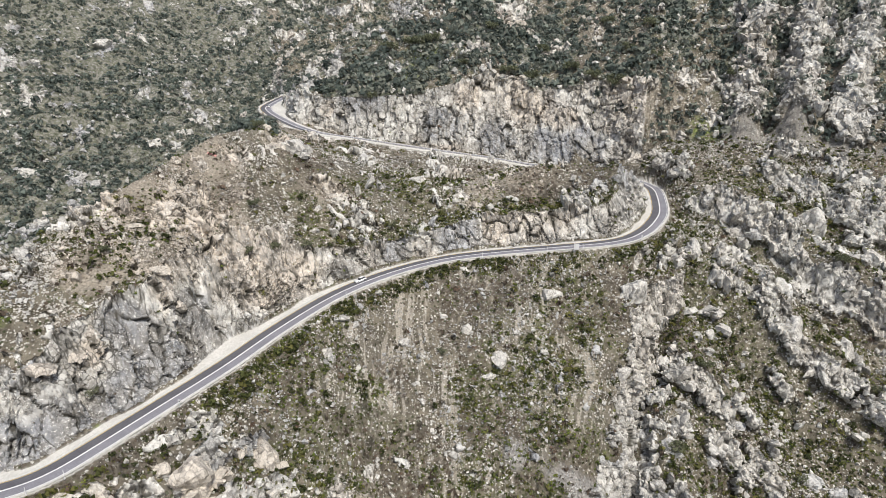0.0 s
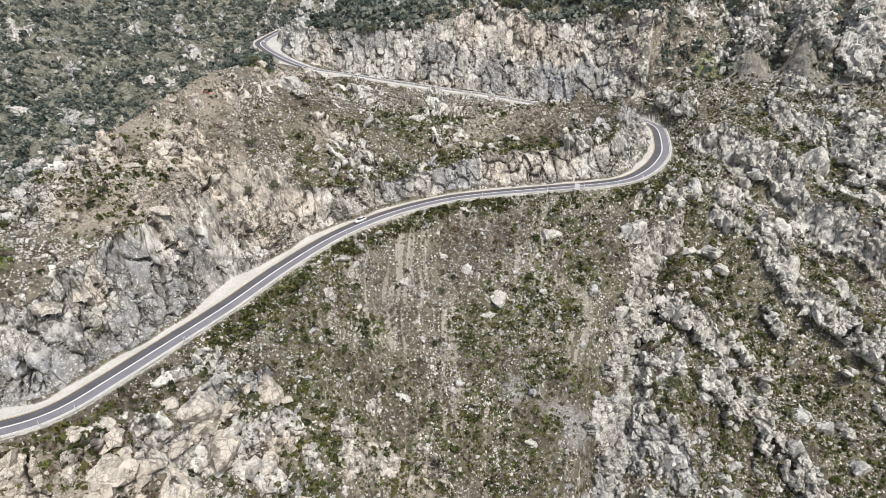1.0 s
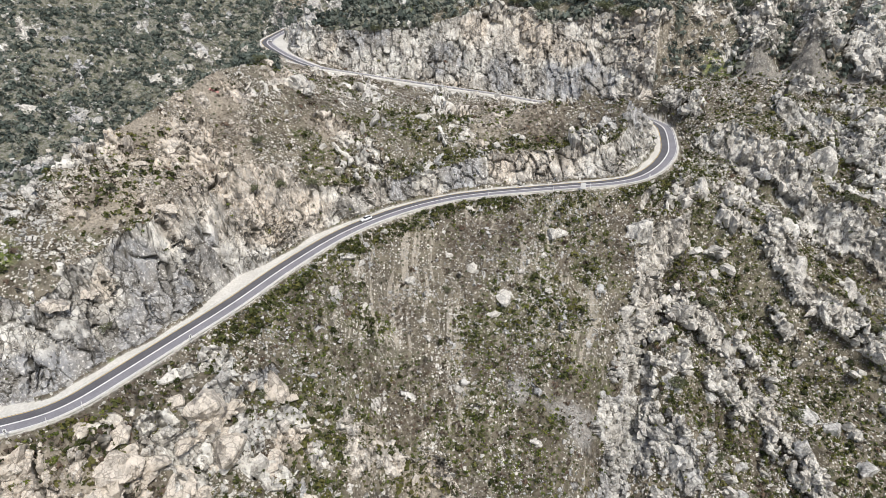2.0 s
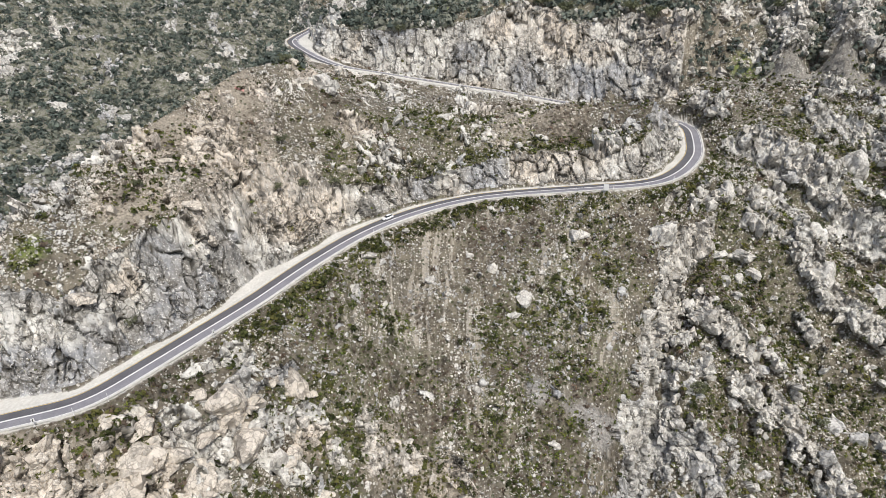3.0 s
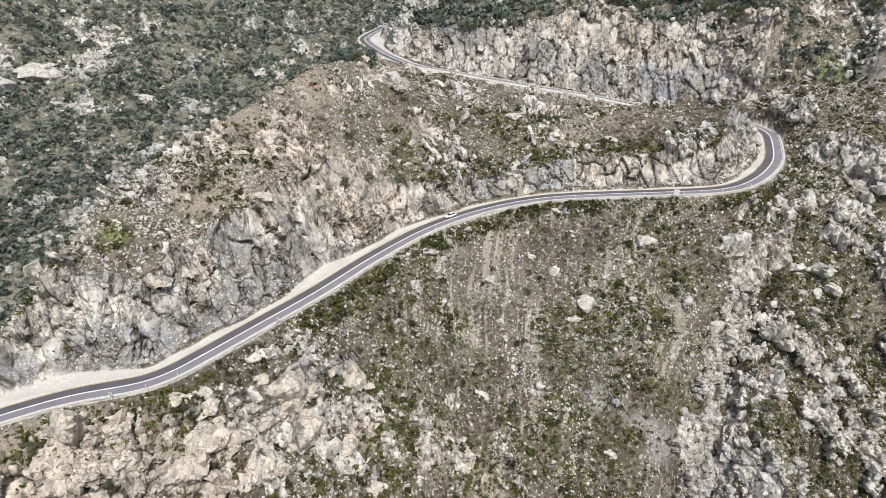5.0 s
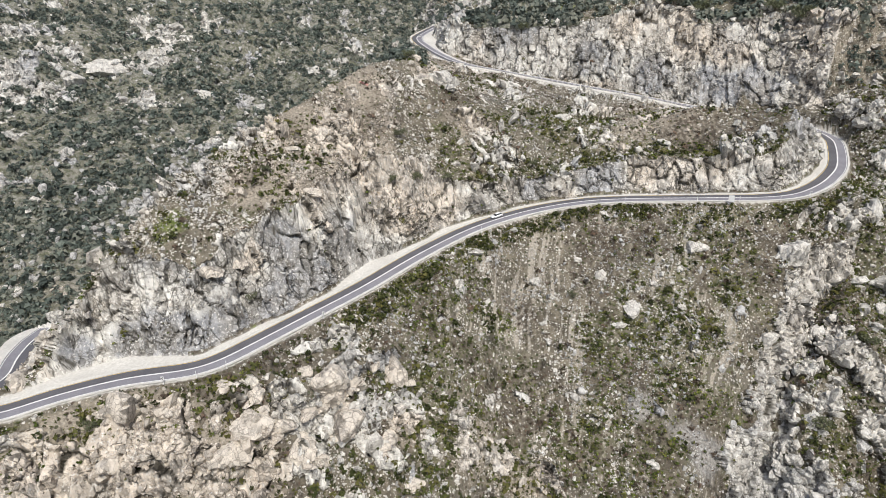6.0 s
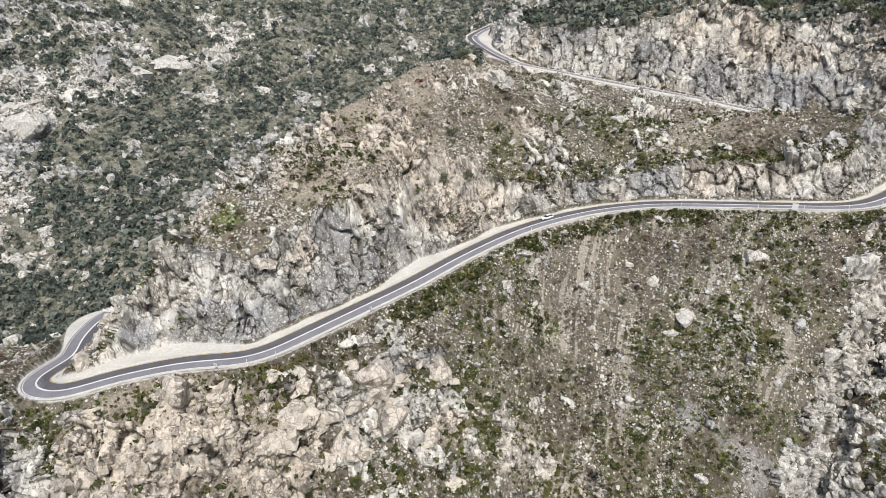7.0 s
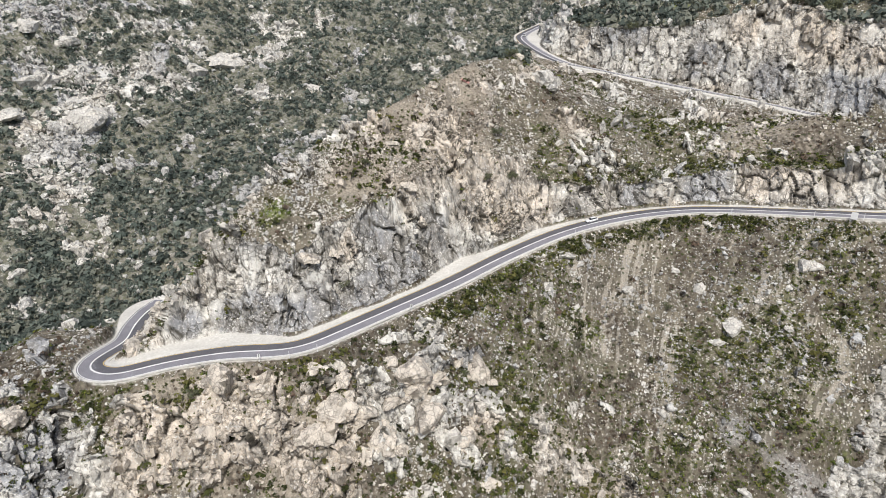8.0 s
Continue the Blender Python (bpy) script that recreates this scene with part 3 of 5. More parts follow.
def jointed(nodes, links, at, cells, stretch=(1.0, 1.0, 0.7)):
    """Broken rock below the size of the mesh: cells with faces of their own tilt, parted by joints. cells: rows of scale, tilt, joint width.
    Gives the surface normal, how deep in a joint, and a random shade per cell."""
    wob = node(nodes, "ShaderNodeTexNoise", Scale=0.7, Detail=3.0)
    links.new(at, wob.inputs["Vector"])
    warped = nodes.new("ShaderNodeVectorMath")
    warped.operation = "MULTIPLY_ADD"
    links.new(wob.outputs["Color"], warped.inputs[0])
    warped.inputs[1].default_value = (1.5, 1.5, 1.5)
    links.new(at, warped.inputs[2])
    bent = nodes.new("ShaderNodeMapping")
    bent.inputs["Scale"].default_value = stretch
    bent.inputs["Rotation"].default_value = (0.35, 0.3, 0.4)
    links.new(warped.outputs[0], bent.inputs[0])
    way = nodes.new("ShaderNodeNewGeometry").outputs["Normal"]
    joint, shade_ = None, None
    for scale, tilt, width in cells:
        cell_ = node(nodes, "ShaderNodeTexVoronoi", Scale=scale, Randomness=0.95)
        links.new(bent.outputs[0], cell_.inputs["Vector"])
        lean = nodes.new("ShaderNodeVectorMath")
        lean.operation = "MULTIPLY_ADD"
        links.new(cell_.outputs["Color"], lean.inputs[0])
        lean.inputs[1].default_value = (2 * tilt,) * 3
        lean.inputs[2].default_value = (-tilt,) * 3
        total = nodes.new("ShaderNodeVectorMath")
        links.new(way, total.inputs[0])
        links.new(lean.outputs[0], total.inputs[1])
        way = total.outputs[0]
        edge = node(nodes, "ShaderNodeTexVoronoi", Scale=scale, Randomness=0.95)
        edge.feature = "DISTANCE_TO_EDGE"
        links.new(bent.outputs[0], edge.inputs["Vector"])
        gap = scale_ramp(nodes, links, edge.outputs["Distance"], width, width * 0.25)
        parts_ = nodes.new("ShaderNodeSeparateColor")
        links.new(cell_.outputs["Color"], parts_.inputs[0])
        open_ = nodes.new("ShaderNodeMath")
        open_.operation = "MULTIPLY"
        links.new(gap, open_.inputs[0])
        links.new(scale_ramp(nodes, links, noise_at(nodes, links, at, scale * 0.35, 3), 0.40, 0.52), open_.inputs[1])
        if joint is None:
            joint, shade_ = open_.outputs[0], parts_.outputs[1]
        else:
            most, avg = nodes.new("ShaderNodeMath"), nodes.new("ShaderNodeMath")
            most.operation, avg.operation = "MAXIMUM", "MULTIPLY"
            links.new(joint, most.inputs[0])
            links.new(open_.outputs[0], most.inputs[1])
            joint = most.outputs[0]
            links.new(shade_, avg.inputs[0])
            links.new(scale_ramp(nodes, links, parts_.outputs[1], 0, 1, 0.5, 1.5), avg.inputs[1])
            shade_ = avg.outputs[0]
    unit = nodes.new("ShaderNodeVectorMath")
    unit.operation = "NORMALIZE"
    links.new(way, unit.inputs[0])
    return unit.outputs[0], joint, shade_


def ground_material():
    m, nodes, links, bsdf = material("mountain_ground", 0.95)
    at = nodes.new("ShaderNodeTexCoord").outputs["Object"]
    coarse, mid, fine = noise_at(nodes, links, at, 0.035, 5), noise_at(nodes, links, at, 0.22, 5), noise_at(nodes, links, at, 1.6, 6)
    streak = noise_at(nodes, links, at, 0.5, 6, (1.0, 1.0, 0.4))
    # soil: grey-brown earth, tan patches, dry stubble
    soil = mix(nodes, links, scale_ramp(nodes, links, mid, 0.38, 0.62), (0.095, 0.082, 0.06), (0.215, 0.19, 0.142))
    soil = mix(nodes, links, scale_ramp(nodes, links, coarse, 0.5, 0.62), soil, (0.16, 0.143, 0.112))
    jitter = node(nodes, "ShaderNodeTexNoise", Scale=1.8, Detail=3.0)
    links.new(at, jitter.inputs["Vector"])
    loose = nodes.new("ShaderNodeVectorMath")
    loose.operation = "MULTIPLY_ADD"
    links.new(jitter.outputs["Color"], loose.inputs[0])
    loose.inputs[1].default_value = (0.5, 0.5, 0.5)
    links.new(at, loose.inputs[2])
    for size, cut_, tint_ in ((0.95, 0.74, (0.62, 0.60, 0.54)), (1.8, 0.70, (0.52, 0.50, 0.44))):
        cell_ = node(nodes, "ShaderNodeTexVoronoi", Scale=size)
        links.new(loose.outputs[0], cell_.inputs["Vector"])
        pale = nodes.new("ShaderNodeSeparateColor")
        links.new(cell_.outputs["Color"], pale.inputs[0])
        chosen = nodes.new("ShaderNodeMath")
        chosen.operation = "MULTIPLY"
        links.new(scale_ramp(nodes, links, pale.outputs[0], cut_, cut_ + 0.02), chosen.inputs[0])
        links.new(scale_ramp(nodes, links, cell_.outputs["Distance"], 0.42, 0.34), chosen.inputs[1])
        soil = mix(nodes, links, chosen.outputs[0], soil, tint_)
    soil = mix(nodes, links, scale_ramp(nodes, links, fine, 0.42, 0.3), soil, (0.07, 0.06, 0.045))
    grain = noise_at(nodes, links, at, 5.0, 8)
    soil = mix(nodes, links, scale_ramp(nodes, links, grain, 0.54, 0.68, 0, 0.5), soil, (0.30, 0.27, 0.215))
    soil = mix(nodes, links, scale_ramp(nodes, links, grain, 0.44, 0.32, 0, 0.6), soil, (0.05, 0.045, 0.034))
    soil = mix(nodes, links, scale_ramp(nodes, links, attribute(nodes, "runnel"), 0.08, 0.5, 0, 0.85), soil, mix(nodes, links, scale_ramp(nodes, links, grain, 0.4, 0.6), (0.27, 0.24, 0.19), (0.50, 0.46, 0.39)))
    grass = mix(nodes, links, scale_ramp(nodes, links, fine, 0.4, 0.6), (0.062, 0.068, 0.030), (0.15, 0.15, 0.075))
    veg = nodes.new("ShaderNodeMath")
    veg.operation = "MULTIPLY"
    links.new(attribute(nodes, "green"), veg.inputs[0])
    links.new(scale_ramp(nodes, links, noise_at(nodes, links, at, 0.6, 5), 0.47, 0.58, 0, 0.85), veg.inputs[1])
    soil = mix(nodes, links, veg.outputs[0], soil, grass)
    warm = scale_ramp(nodes, links, attribute(nodes, "hue"), 0.58, 0.85, 0, 0.85)
    soil = mix(nodes, links, warm, soil, mix(nodes, links, scale_ramp(nodes, links, fine, 0.35, 0.65), (0.20, 0.175, 0.135), (0.42, 0.37, 0.30)))
    brush = mix(nodes, links, scale_ramp(nodes, links, fine, 0.4, 0.6), (0.055, 0.045, 0.034), (0.13, 0.110, 0.085))
    thick = nodes.new("ShaderNodeMath")
    thick.operation = "MULTIPLY"
    links.new(attribute(nodes, "brown"), thick.inputs[0])
    links.new(scale_ramp(nodes, links, noise_at(nodes, links, at, 0.8, 5), 0.42, 0.56), thick.inputs[1])
    soil = mix(nodes, links, thick.outputs[0], soil, brush)
    tuft = node(nodes, "ShaderNodeTexVoronoi", Scale=0.9)
    links.new(loose.outputs[0], tuft.inputs["Vector"])
    kind_ = nodes.new("ShaderNodeSeparateColor")
    links.new(tuft.outputs["Color"], kind_.inputs[0])
    grown_ = nodes.new("ShaderNodeMath")
    grown_.operation = "MULTIPLY"
    links.new(scale_ramp(nodes, links, kind_.outputs[2], 0.68, 0.72, 0, 0.85), grown_.inputs[0])
    links.new(scale_ramp(nodes, links, tuft.outputs["Distance"], 0.46, 0.36), grown_.inputs[1])
    soil = mix(nodes, links, grown_.outputs[0], soil, mix(nodes, links, scale_ramp(nodes, links, kind_.outputs[1], 0.35, 0.65), (0.045, 0.055, 0.022), (0.075, 0.055, 0.04)))
    soil = mix(nodes, links, attribute(nodes, "scree"), soil, mix(nodes, links, scale_ramp(nodes, links, fine, 0.4, 0.6), (0.22, 0.21, 0.195), (0.42, 0.405, 0.375)))
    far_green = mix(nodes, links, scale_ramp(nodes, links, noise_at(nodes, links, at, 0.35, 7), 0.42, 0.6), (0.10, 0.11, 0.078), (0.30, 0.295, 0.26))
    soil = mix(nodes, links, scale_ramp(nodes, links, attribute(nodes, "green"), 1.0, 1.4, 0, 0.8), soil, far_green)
    turf = nodes.new("ShaderNodeMath")
    turf.operation = "MULTIPLY"
    links.new(attribute(nodes, "lawn"), turf.inputs[0])
    links.new(scale_ramp(nodes, links, noise_at(nodes, links, at, 0.5, 4), 0.38, 0.55), turf.inputs[1])
    soil = mix(nodes, links, turf.outputs[0], soil, mix(nodes, links, scale_ramp(nodes, links, fine, 0.4, 0.6), (0.09, 0.12, 0.03), (0.20, 0.23, 0.075)))
    # rock: pale granite, tan and blue-grey areas, dark streaks and cracks
    hue = attribute(nodes, "hue")
    stone = mix(nodes, links, scale_ramp(nodes, links, mid, 0.36, 0.58), (0.50, 0.48, 0.43), (0.75, 0.73, 0.67))
    stone = mix(nodes, links, scale_ramp(nodes, links, hue, 0.52, 0.82, 0, 0.9), stone, mix(nodes, links, scale_ramp(nodes, links, mid, 0.35, 0.65), (0.50, 0.43, 0.345), (0.77, 0.68, 0.57)))
    stone = mix(nodes, links, scale_ramp(nodes, links, hue, 0.42, 0.2, 0, 0.95), stone, mix(nodes, links, scale_ramp(nodes, links, mid, 0.36, 0.6), (0.22, 0.225, 0.235), (0.42, 0.425, 0.43)))
    stone = mix(nodes, links, scale_ramp(nodes, links, attribute(nodes, "tone"), 0.4, 0.95, 0.0, 0.4), stone, (0.25, 0.235, 0.205))
    stain = nodes.new("ShaderNodeMath")
    stain.operation = "MULTIPLY"
    links.new(scale_ramp(nodes, links, noise_at(nodes, links, at, 0.13, 5, (1.0, 1.0, 0.35)), 0.47, 0.60), stain.inputs[0])
    links.new(scale_ramp(nodes, links, attribute(nodes, "face"), 0.2, 0.9, 0.0, 0.7), stain.inputs[1])
    stone = mix(nodes, links, stain.outputs[0], stone, mix(nodes, links, mid, (0.20, 0.19, 0.17), (0.36, 0.335, 0.29)))
    upright = nodes.new("ShaderNodeMath")
    upright.operation = "MULTIPLY"
    links.new(scale_ramp(nodes, links, streak, 0.53, 0.61), upright.inputs[0])
    links.new(scale_ramp(nodes, links, attribute(nodes, "face"), 0.2, 0.9, 0.05, 0.65), upright.inputs[1])
    stone = mix(nodes, links, upright.outputs[0], stone, (0.15, 0.135, 0.115))
    stone = mix(nodes, links, scale_ramp(nodes, links, fine, 0.55, 0.66), stone, (0.74, 0.725, 0.68))
    stone = mix(nodes, links, scale_ramp(nodes, links, noise_at(nodes, links, at, 2.0, 5), 0.60, 0.68, 0, 0.6), stone, (0.15, 0.135, 0.115))
    way, joint, shade_ = jointed(nodes, links, at, ((0.22, 0.30, 0.045), (0.62, 0.36, 0.085)))
    stone = mix(nodes, links, scale_ramp(nodes, links, shade_, 0.6, 1.1, 0.0, 0.5), stone, (0.22, 0.205, 0.18))
    opened = nodes.new("ShaderNodeMath")
    opened.operation = "MULTIPLY"
    links.new(joint, opened.inputs[0])
    links.new(scale_ramp(nodes, links, attribute(nodes, "split"), 0.1, 0.8, 0.08, 0.9), opened.inputs[1])
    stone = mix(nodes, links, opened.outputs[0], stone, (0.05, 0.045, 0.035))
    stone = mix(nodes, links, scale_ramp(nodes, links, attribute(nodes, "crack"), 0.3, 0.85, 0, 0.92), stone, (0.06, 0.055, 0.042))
    cover = nodes.new("ShaderNodeMath")
    cover.operation = "ADD"
    links.new(attribute(nodes, "rock"), cover.inputs[0])
    links.new(scale_ramp(nodes, links, noise_at(nodes, links, at, 0.8, 6), 0.3, 0.7, -0.3, 0.3), cover.inputs[1])
    colour = mix(nodes, links, scale_ramp(nodes, links, cover.outputs[0], 0.42, 0.54), soil, stone)
    chips = mix(nodes, links, scale_ramp(nodes, links, fine, 0.4, 0.65), (0.62, 0.595, 0.54), (0.78, 0.76, 0.71))
    colour = mix(nodes, links, attribute(nodes, "gravel"), colour, chips)
    links.new(colour, bsdf.inputs["Base Color"])
    both = nodes.new("ShaderNodeMath")
    links.new(fine, both.inputs[0])
    links.new(grain, both.inputs[1])
    bumped(nodes, links, bsdf, both.outputs[0], 0.5, 0.35, way)
    return m


def stone_material(name, pale, dark, lichen, by_place=False, cells=((0.3, 0.25, 0.05), (0.8, 0.3, 0.08))):
    m, nodes, links, bsdf = material(name, 0.92)
    place_ = nodes.new("ShaderNodeNewGeometry")
    at, rnd = place_.outputs["Position"], place_.outputs["Random Per Island"]
    mid, fine, wide = noise_at(nodes, links, at, 0.9, 6), noise_at(nodes, links, at, 3.2, 6), noise_at(nodes, links, at, 0.06, 3)
    c = mix(nodes, links, scale_ramp(nodes, links, mid, 0.36, 0.58), dark, pale)
    c = mix(nodes, links, scale_ramp(nodes, links, rnd, 0.2, 0.7, 0.0, 0.4), c, lichen)
    c = mix(nodes, links, scale_ramp(nodes, links, wide, 0.5, 0.65, 0.0, 0.35), c, lichen)
    c = mix(nodes, links, scale_ramp(nodes, links, rnd, 0.75, 1.0, 0, 0.6), c, dark)
    if by_place:
        c = mix(nodes, links, scale_ramp(nodes, links, attribute(nodes, "hue"), 0.52, 0.85, 0, 0.85), c, mix(nodes, links, mid, (0.40, 0.34, 0.27), (0.64, 0.565, 0.47)))
        c = mix(nodes, links, scale_ramp(nodes, links, attribute(nodes, "hue"), 0.42, 0.15, 0, 0.7), c, mix(nodes, links, mid, (0.30, 0.305, 0.305), (0.52, 0.522, 0.515)))
    way, joint, shade_ = jointed(nodes, links, at, cells)
    c = mix(nodes, links, scale_ramp(nodes, links, shade_, 0.65, 1.1, 0, 0.45), c, tuple(0.6 * v for v in dark))
    c = mix(nodes, links, scale_ramp(nodes, links, fine, 0.60, 0.70, 0, 0.5), c, (0.15, 0.138, 0.12))
    c = mix(nodes, links, scale_ramp(nodes, links, fine, 0.42, 0.34, 0, 0.5), c, tuple(min(1.15 * v, 0.8) for v in pale))
    c = mix(nodes, links, scale_ramp(nodes, links, joint, 0, 1, 0, 0.5), c, (0.07, 0.062, 0.05))
    links.new(c, bsdf.inputs["Base Color"])
    bumped(nodes, links, bsdf, fine, 0.8, 0.25, way)
    return m


def leaf_material(name, dark, light):
    m, nodes, links, bsdf = material(name, 0.8)
    at = nodes.new("ShaderNodeTexCoord").outputs["Object"]
    rnd = nodes.new("ShaderNodeNewGeometry").outputs["Random Per Island"]
    c = mix(nodes, links, rnd, dark, light)
    c = mix(nodes, links, scale_ramp(nodes, links, noise_at(nodes, links, at, 0.12, 3), 0.4, 0.65, 0, 0.6), c, tuple(0.7 * v for v in dark))
    vary = attribute(nodes, "vary")
    c = mix(nodes, links, scale_ramp(nodes, links, vary, 0.45, 0.95, 0, 0.75), c, tuple(0.55 * v for v in dark))
    c = mix(nodes, links, scale_ramp(nodes, links, vary, 0.42, 0.12, 0, 0.55), c, (1.1 * light[0] + 0.02, light[1], 0.95 * light[2]))
    links.new(c, bsdf.inputs["Base Color"])
    thin = nodes.new("ShaderNodeBsdfTranslucent")
    links.new(c, thin.inputs["Color"])
    blend = nodes.new("ShaderNodeMixShader")
    blend.inputs[0].default_value = 0.35
    links.new(bsdf.outputs[0], blend.inputs[1])
    links.new(thin.outputs[0], blend.inputs[2])
    links.new(blend.outputs[0], nodes["Material Output"].inputs["Surface"])
    return m


def plain_material(name, low, high, scale=2.0, rough_=0.85):
    m, nodes, links, bsdf = material(name, rough_)
    at = nodes.new("ShaderNodeTexCoord").outputs["Object"]
    c = mix(nodes, links, scale_ramp(nodes, links, noise_at(nodes, links, at, scale, 6), 0.35, 0.65), low, high)
    c = mix(nodes, links, scale_ramp(nodes, links, noise_at(nodes, links, at, scale * 0.07, 4), 0.4, 0.65, 0, 0.5), c, tuple(0.8 * v for v in low))
    links.new(c, bsdf.inputs["Base Color"])
    return m


GROUND = ground_material()
STONE = stone_material("granite", (0.76, 0.74, 0.68), (0.42, 0.405, 0.365), (0.60, 0.56, 0.49), True)
CRAG = stone_material("jointed_granite", (0.73, 0.71, 0.65), (0.36, 0.345, 0.31), (0.55, 0.51, 0.445), True)
LEAF = leaf_material("scrub_leaves", (0.05, 0.062, 0.020), (0.165, 0.18, 0.060))
# far scrub: distance haze put into the leaf colour, paler and bluer than LEAF
HAZED_SCRUB = leaf_material("hazed_scrub_leaves", (0.10, 0.125, 0.108), (0.28, 0.325, 0.27))
HERB = leaf_material("herb_leaves", (0.08, 0.115, 0.022), (0.22, 0.27, 0.065))
DRY = leaf_material("dry_twigs", (0.10, 0.075, 0.055), (0.20, 0.16, 0.12))
ASPHALT = plain_material("asphalt", (0.21, 0.205, 0.225), (0.265, 0.26, 0.28), 3.0)
ASPHALT_DARK = plain_material("new_asphalt", (0.10, 0.098, 0.108), (0.14, 0.138, 0.15), 3.0)
PAINT = plain_material("road_paint", (0.70, 0.70, 0.68), (0.82, 0.82, 0.80), 4.0, 0.6)
YELLOW = plain_material("yellow_paint", (0.62, 0.46, 0.16), (0.72, 0.56, 0.22), 4.0, 0.6)
CONCRETE = plain_material("concrete", (0.54, 0.525, 0.485), (0.68, 0.665, 0.62), 2.0)
CHIPS = plain_material("white_gravel", (0.54, 0.52, 0.47), (0.70, 0.68, 0.63), 1.4)

# ---- ground object ----
hill_tan = above * ramp(-deg + 7 * patchy, 4, 14) * ramp(far_off - np.interp(deg, AZIMUTHS, FACE_TOP[0]) + 6 * patchy, -8, 4) * 0.34
hue = 0.5 + (0.32 + 0.38 * ramp(steep, 1.2, 1.7)) * fractal(gx / 50, gy / 50, gz / 50, 3, 140) + 0.3 * (tone - 0.5) + 0.10 * left_rocks + hill_tan - 0.1 * far_land - 0.14 * (talus > 0.5)
hue = hue + (0.54 - hue) * 0.65 * spur_rocks
hue = np.clip(hue + 0.45 * field(TAN) - 0.5 * field(GREY), 0, 1)
rows = ROWS
c0, r0 = np.meshgrid(np.arange(cols), np.arange(rows - 1), indexing="ij")
c1 = (c0 + 1) % cols
quads = np.stack([c0 * rows + r0, c1 * rows + r0, c1 * rows + r0 + 1, c0 * rows + r0 + 1], -1).reshape(-1, 4)[:, ::-1]
p[:, 2] += EYE
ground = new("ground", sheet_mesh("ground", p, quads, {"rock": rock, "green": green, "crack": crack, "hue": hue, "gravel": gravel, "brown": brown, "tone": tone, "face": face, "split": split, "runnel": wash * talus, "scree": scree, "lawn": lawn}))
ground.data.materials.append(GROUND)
tagged(ground, "steep rocky mountainside with scrub, benches and cut faces", "mountain", kind="structure")


# ---- road ----
def ribbon(name, mat, left, right, a=0, b=None, rise=0.0, height=0.0, label="", parent=None):
    """A strip of the road between two offsets from its middle (left is uphill), with a top and two sides."""
    b = len(ROAD) if b is None else b
    k = np.arange(a, b)
    left, right = np.broadcast_to(left, len(ROAD)), np.broadcast_to(right, len(ROAD))
    lo = np.column_stack([ROAD[:, :2] + ROAD_LEFT * left[:, None], ROAD[:, 2] + EYE + rise])
    hi = np.column_stack([ROAD[:, :2] + ROAD_LEFT * right[:, None], ROAD[:, 2] + EYE + rise])
    down = np.array([0, 0, height + 0.25])
    pts = np.vstack([lo, hi, lo - down, hi - down])
    n = len(ROAD)
    run = k[np.isin(k + 1, k)]
    f = np.vstack([np.column_stack(q) for q in ((run, run + n, run + n + 1, run + 1)[::-1],
                                                (run, run + 1, run + 1 + 2 * n, run + 2 * n)[::-1],
                                                (run + n, run + n + 2 * n, run + 1 + 3 * n, run + 1 + n)[::-1])])
    used, inverse = np.unique(f, return_inverse=True)
    ob = new(name, sheet_mesh(name, pts[used], inverse.reshape(f.shape), {}))
    ob.data.materials.append(mat)
    if parent:
        ob.parent = parent
    else:
        tagged(ob, label, "road", kind="structure")
    return ob


road = ribbon("road", ASPHALT, 3.5, -3.5, rise=0.10, label="two-lane grey asphalt mountain road with white lines")
ribbon("lane", ASPHALT_DARK, 3.4, 0.1, rise=0.112, parent=road)
ribbon("centre_line", PAINT, 0.24, -0.24, rise=0.125, parent=road)
ribbon("edge_line", YELLOW, 3.32, 3.12, rise=0.125, parent=road)
ribbon("edge_line", PAINT, -3.05, -3.25, rise=0.125, parent=road)
ribbon("kerb", CONCRETE, -3.5, -4.1, b=TURN_BACK, rise=0.24, height=0.2, parent=road)
ribbon("kerb", CONCRETE, 4.2, 3.5, a=TURN_BACK, rise=0.26, height=0.2, parent=road)
ribbon("gutter", CONCRETE, 4.35, 3.5, b=TURN_BACK, rise=0.13, height=0.2, parent=road)
ribbon("gutter", CONCRETE, -3.5, -4.3, a=TURN_BACK, rise=0.13, height=0.2, parent=road)
ribbon("gutter_lip", CONCRETE, 4.6, 4.35, b=TURN_BACK, rise=0.24, height=0.2, parent=road)
worn = 0.35 * np.array([noise.noise(Vector((k * 0.31, 0.5, 2.0))) for k in range(len(ROAD))]) + 0.25 * np.array([noise.noise(Vector((k * 1.1, 3.5, 7.0))) for k in range(len(ROAD))])
ribbon("shoulder", CHIPS, VERGE_LEFT + 0.25 + worn, 4.2, rise=0.05, height=0.3, label="white gravel verge on the hill side of the road")
ribbon("shoulder", CHIPS, -4.1, -(VERGE_RIGHT - 0.15 + 0.6 * worn), rise=0.04, height=0.3, label="narrow white gravel verge on the valley side")

# ---- helpers for things ----
def part(name, bm, mat, parent, label="", smooth=False):
    """Links a bmesh as one mesh under a thing or a part."""
    me = bpy.data.meshes.new(name)
    bm.to_mesh(me)
    bm.free()
    me.materials.append(mat)
    if smooth:
        for f in me.polygons:
            f.use_smooth = True
    ob = new(name, me)
    ob.parent = parent
    return tagged(ob, label)


def thing(name, label, category, group=""):
    return tagged(new(name), label, category, group)


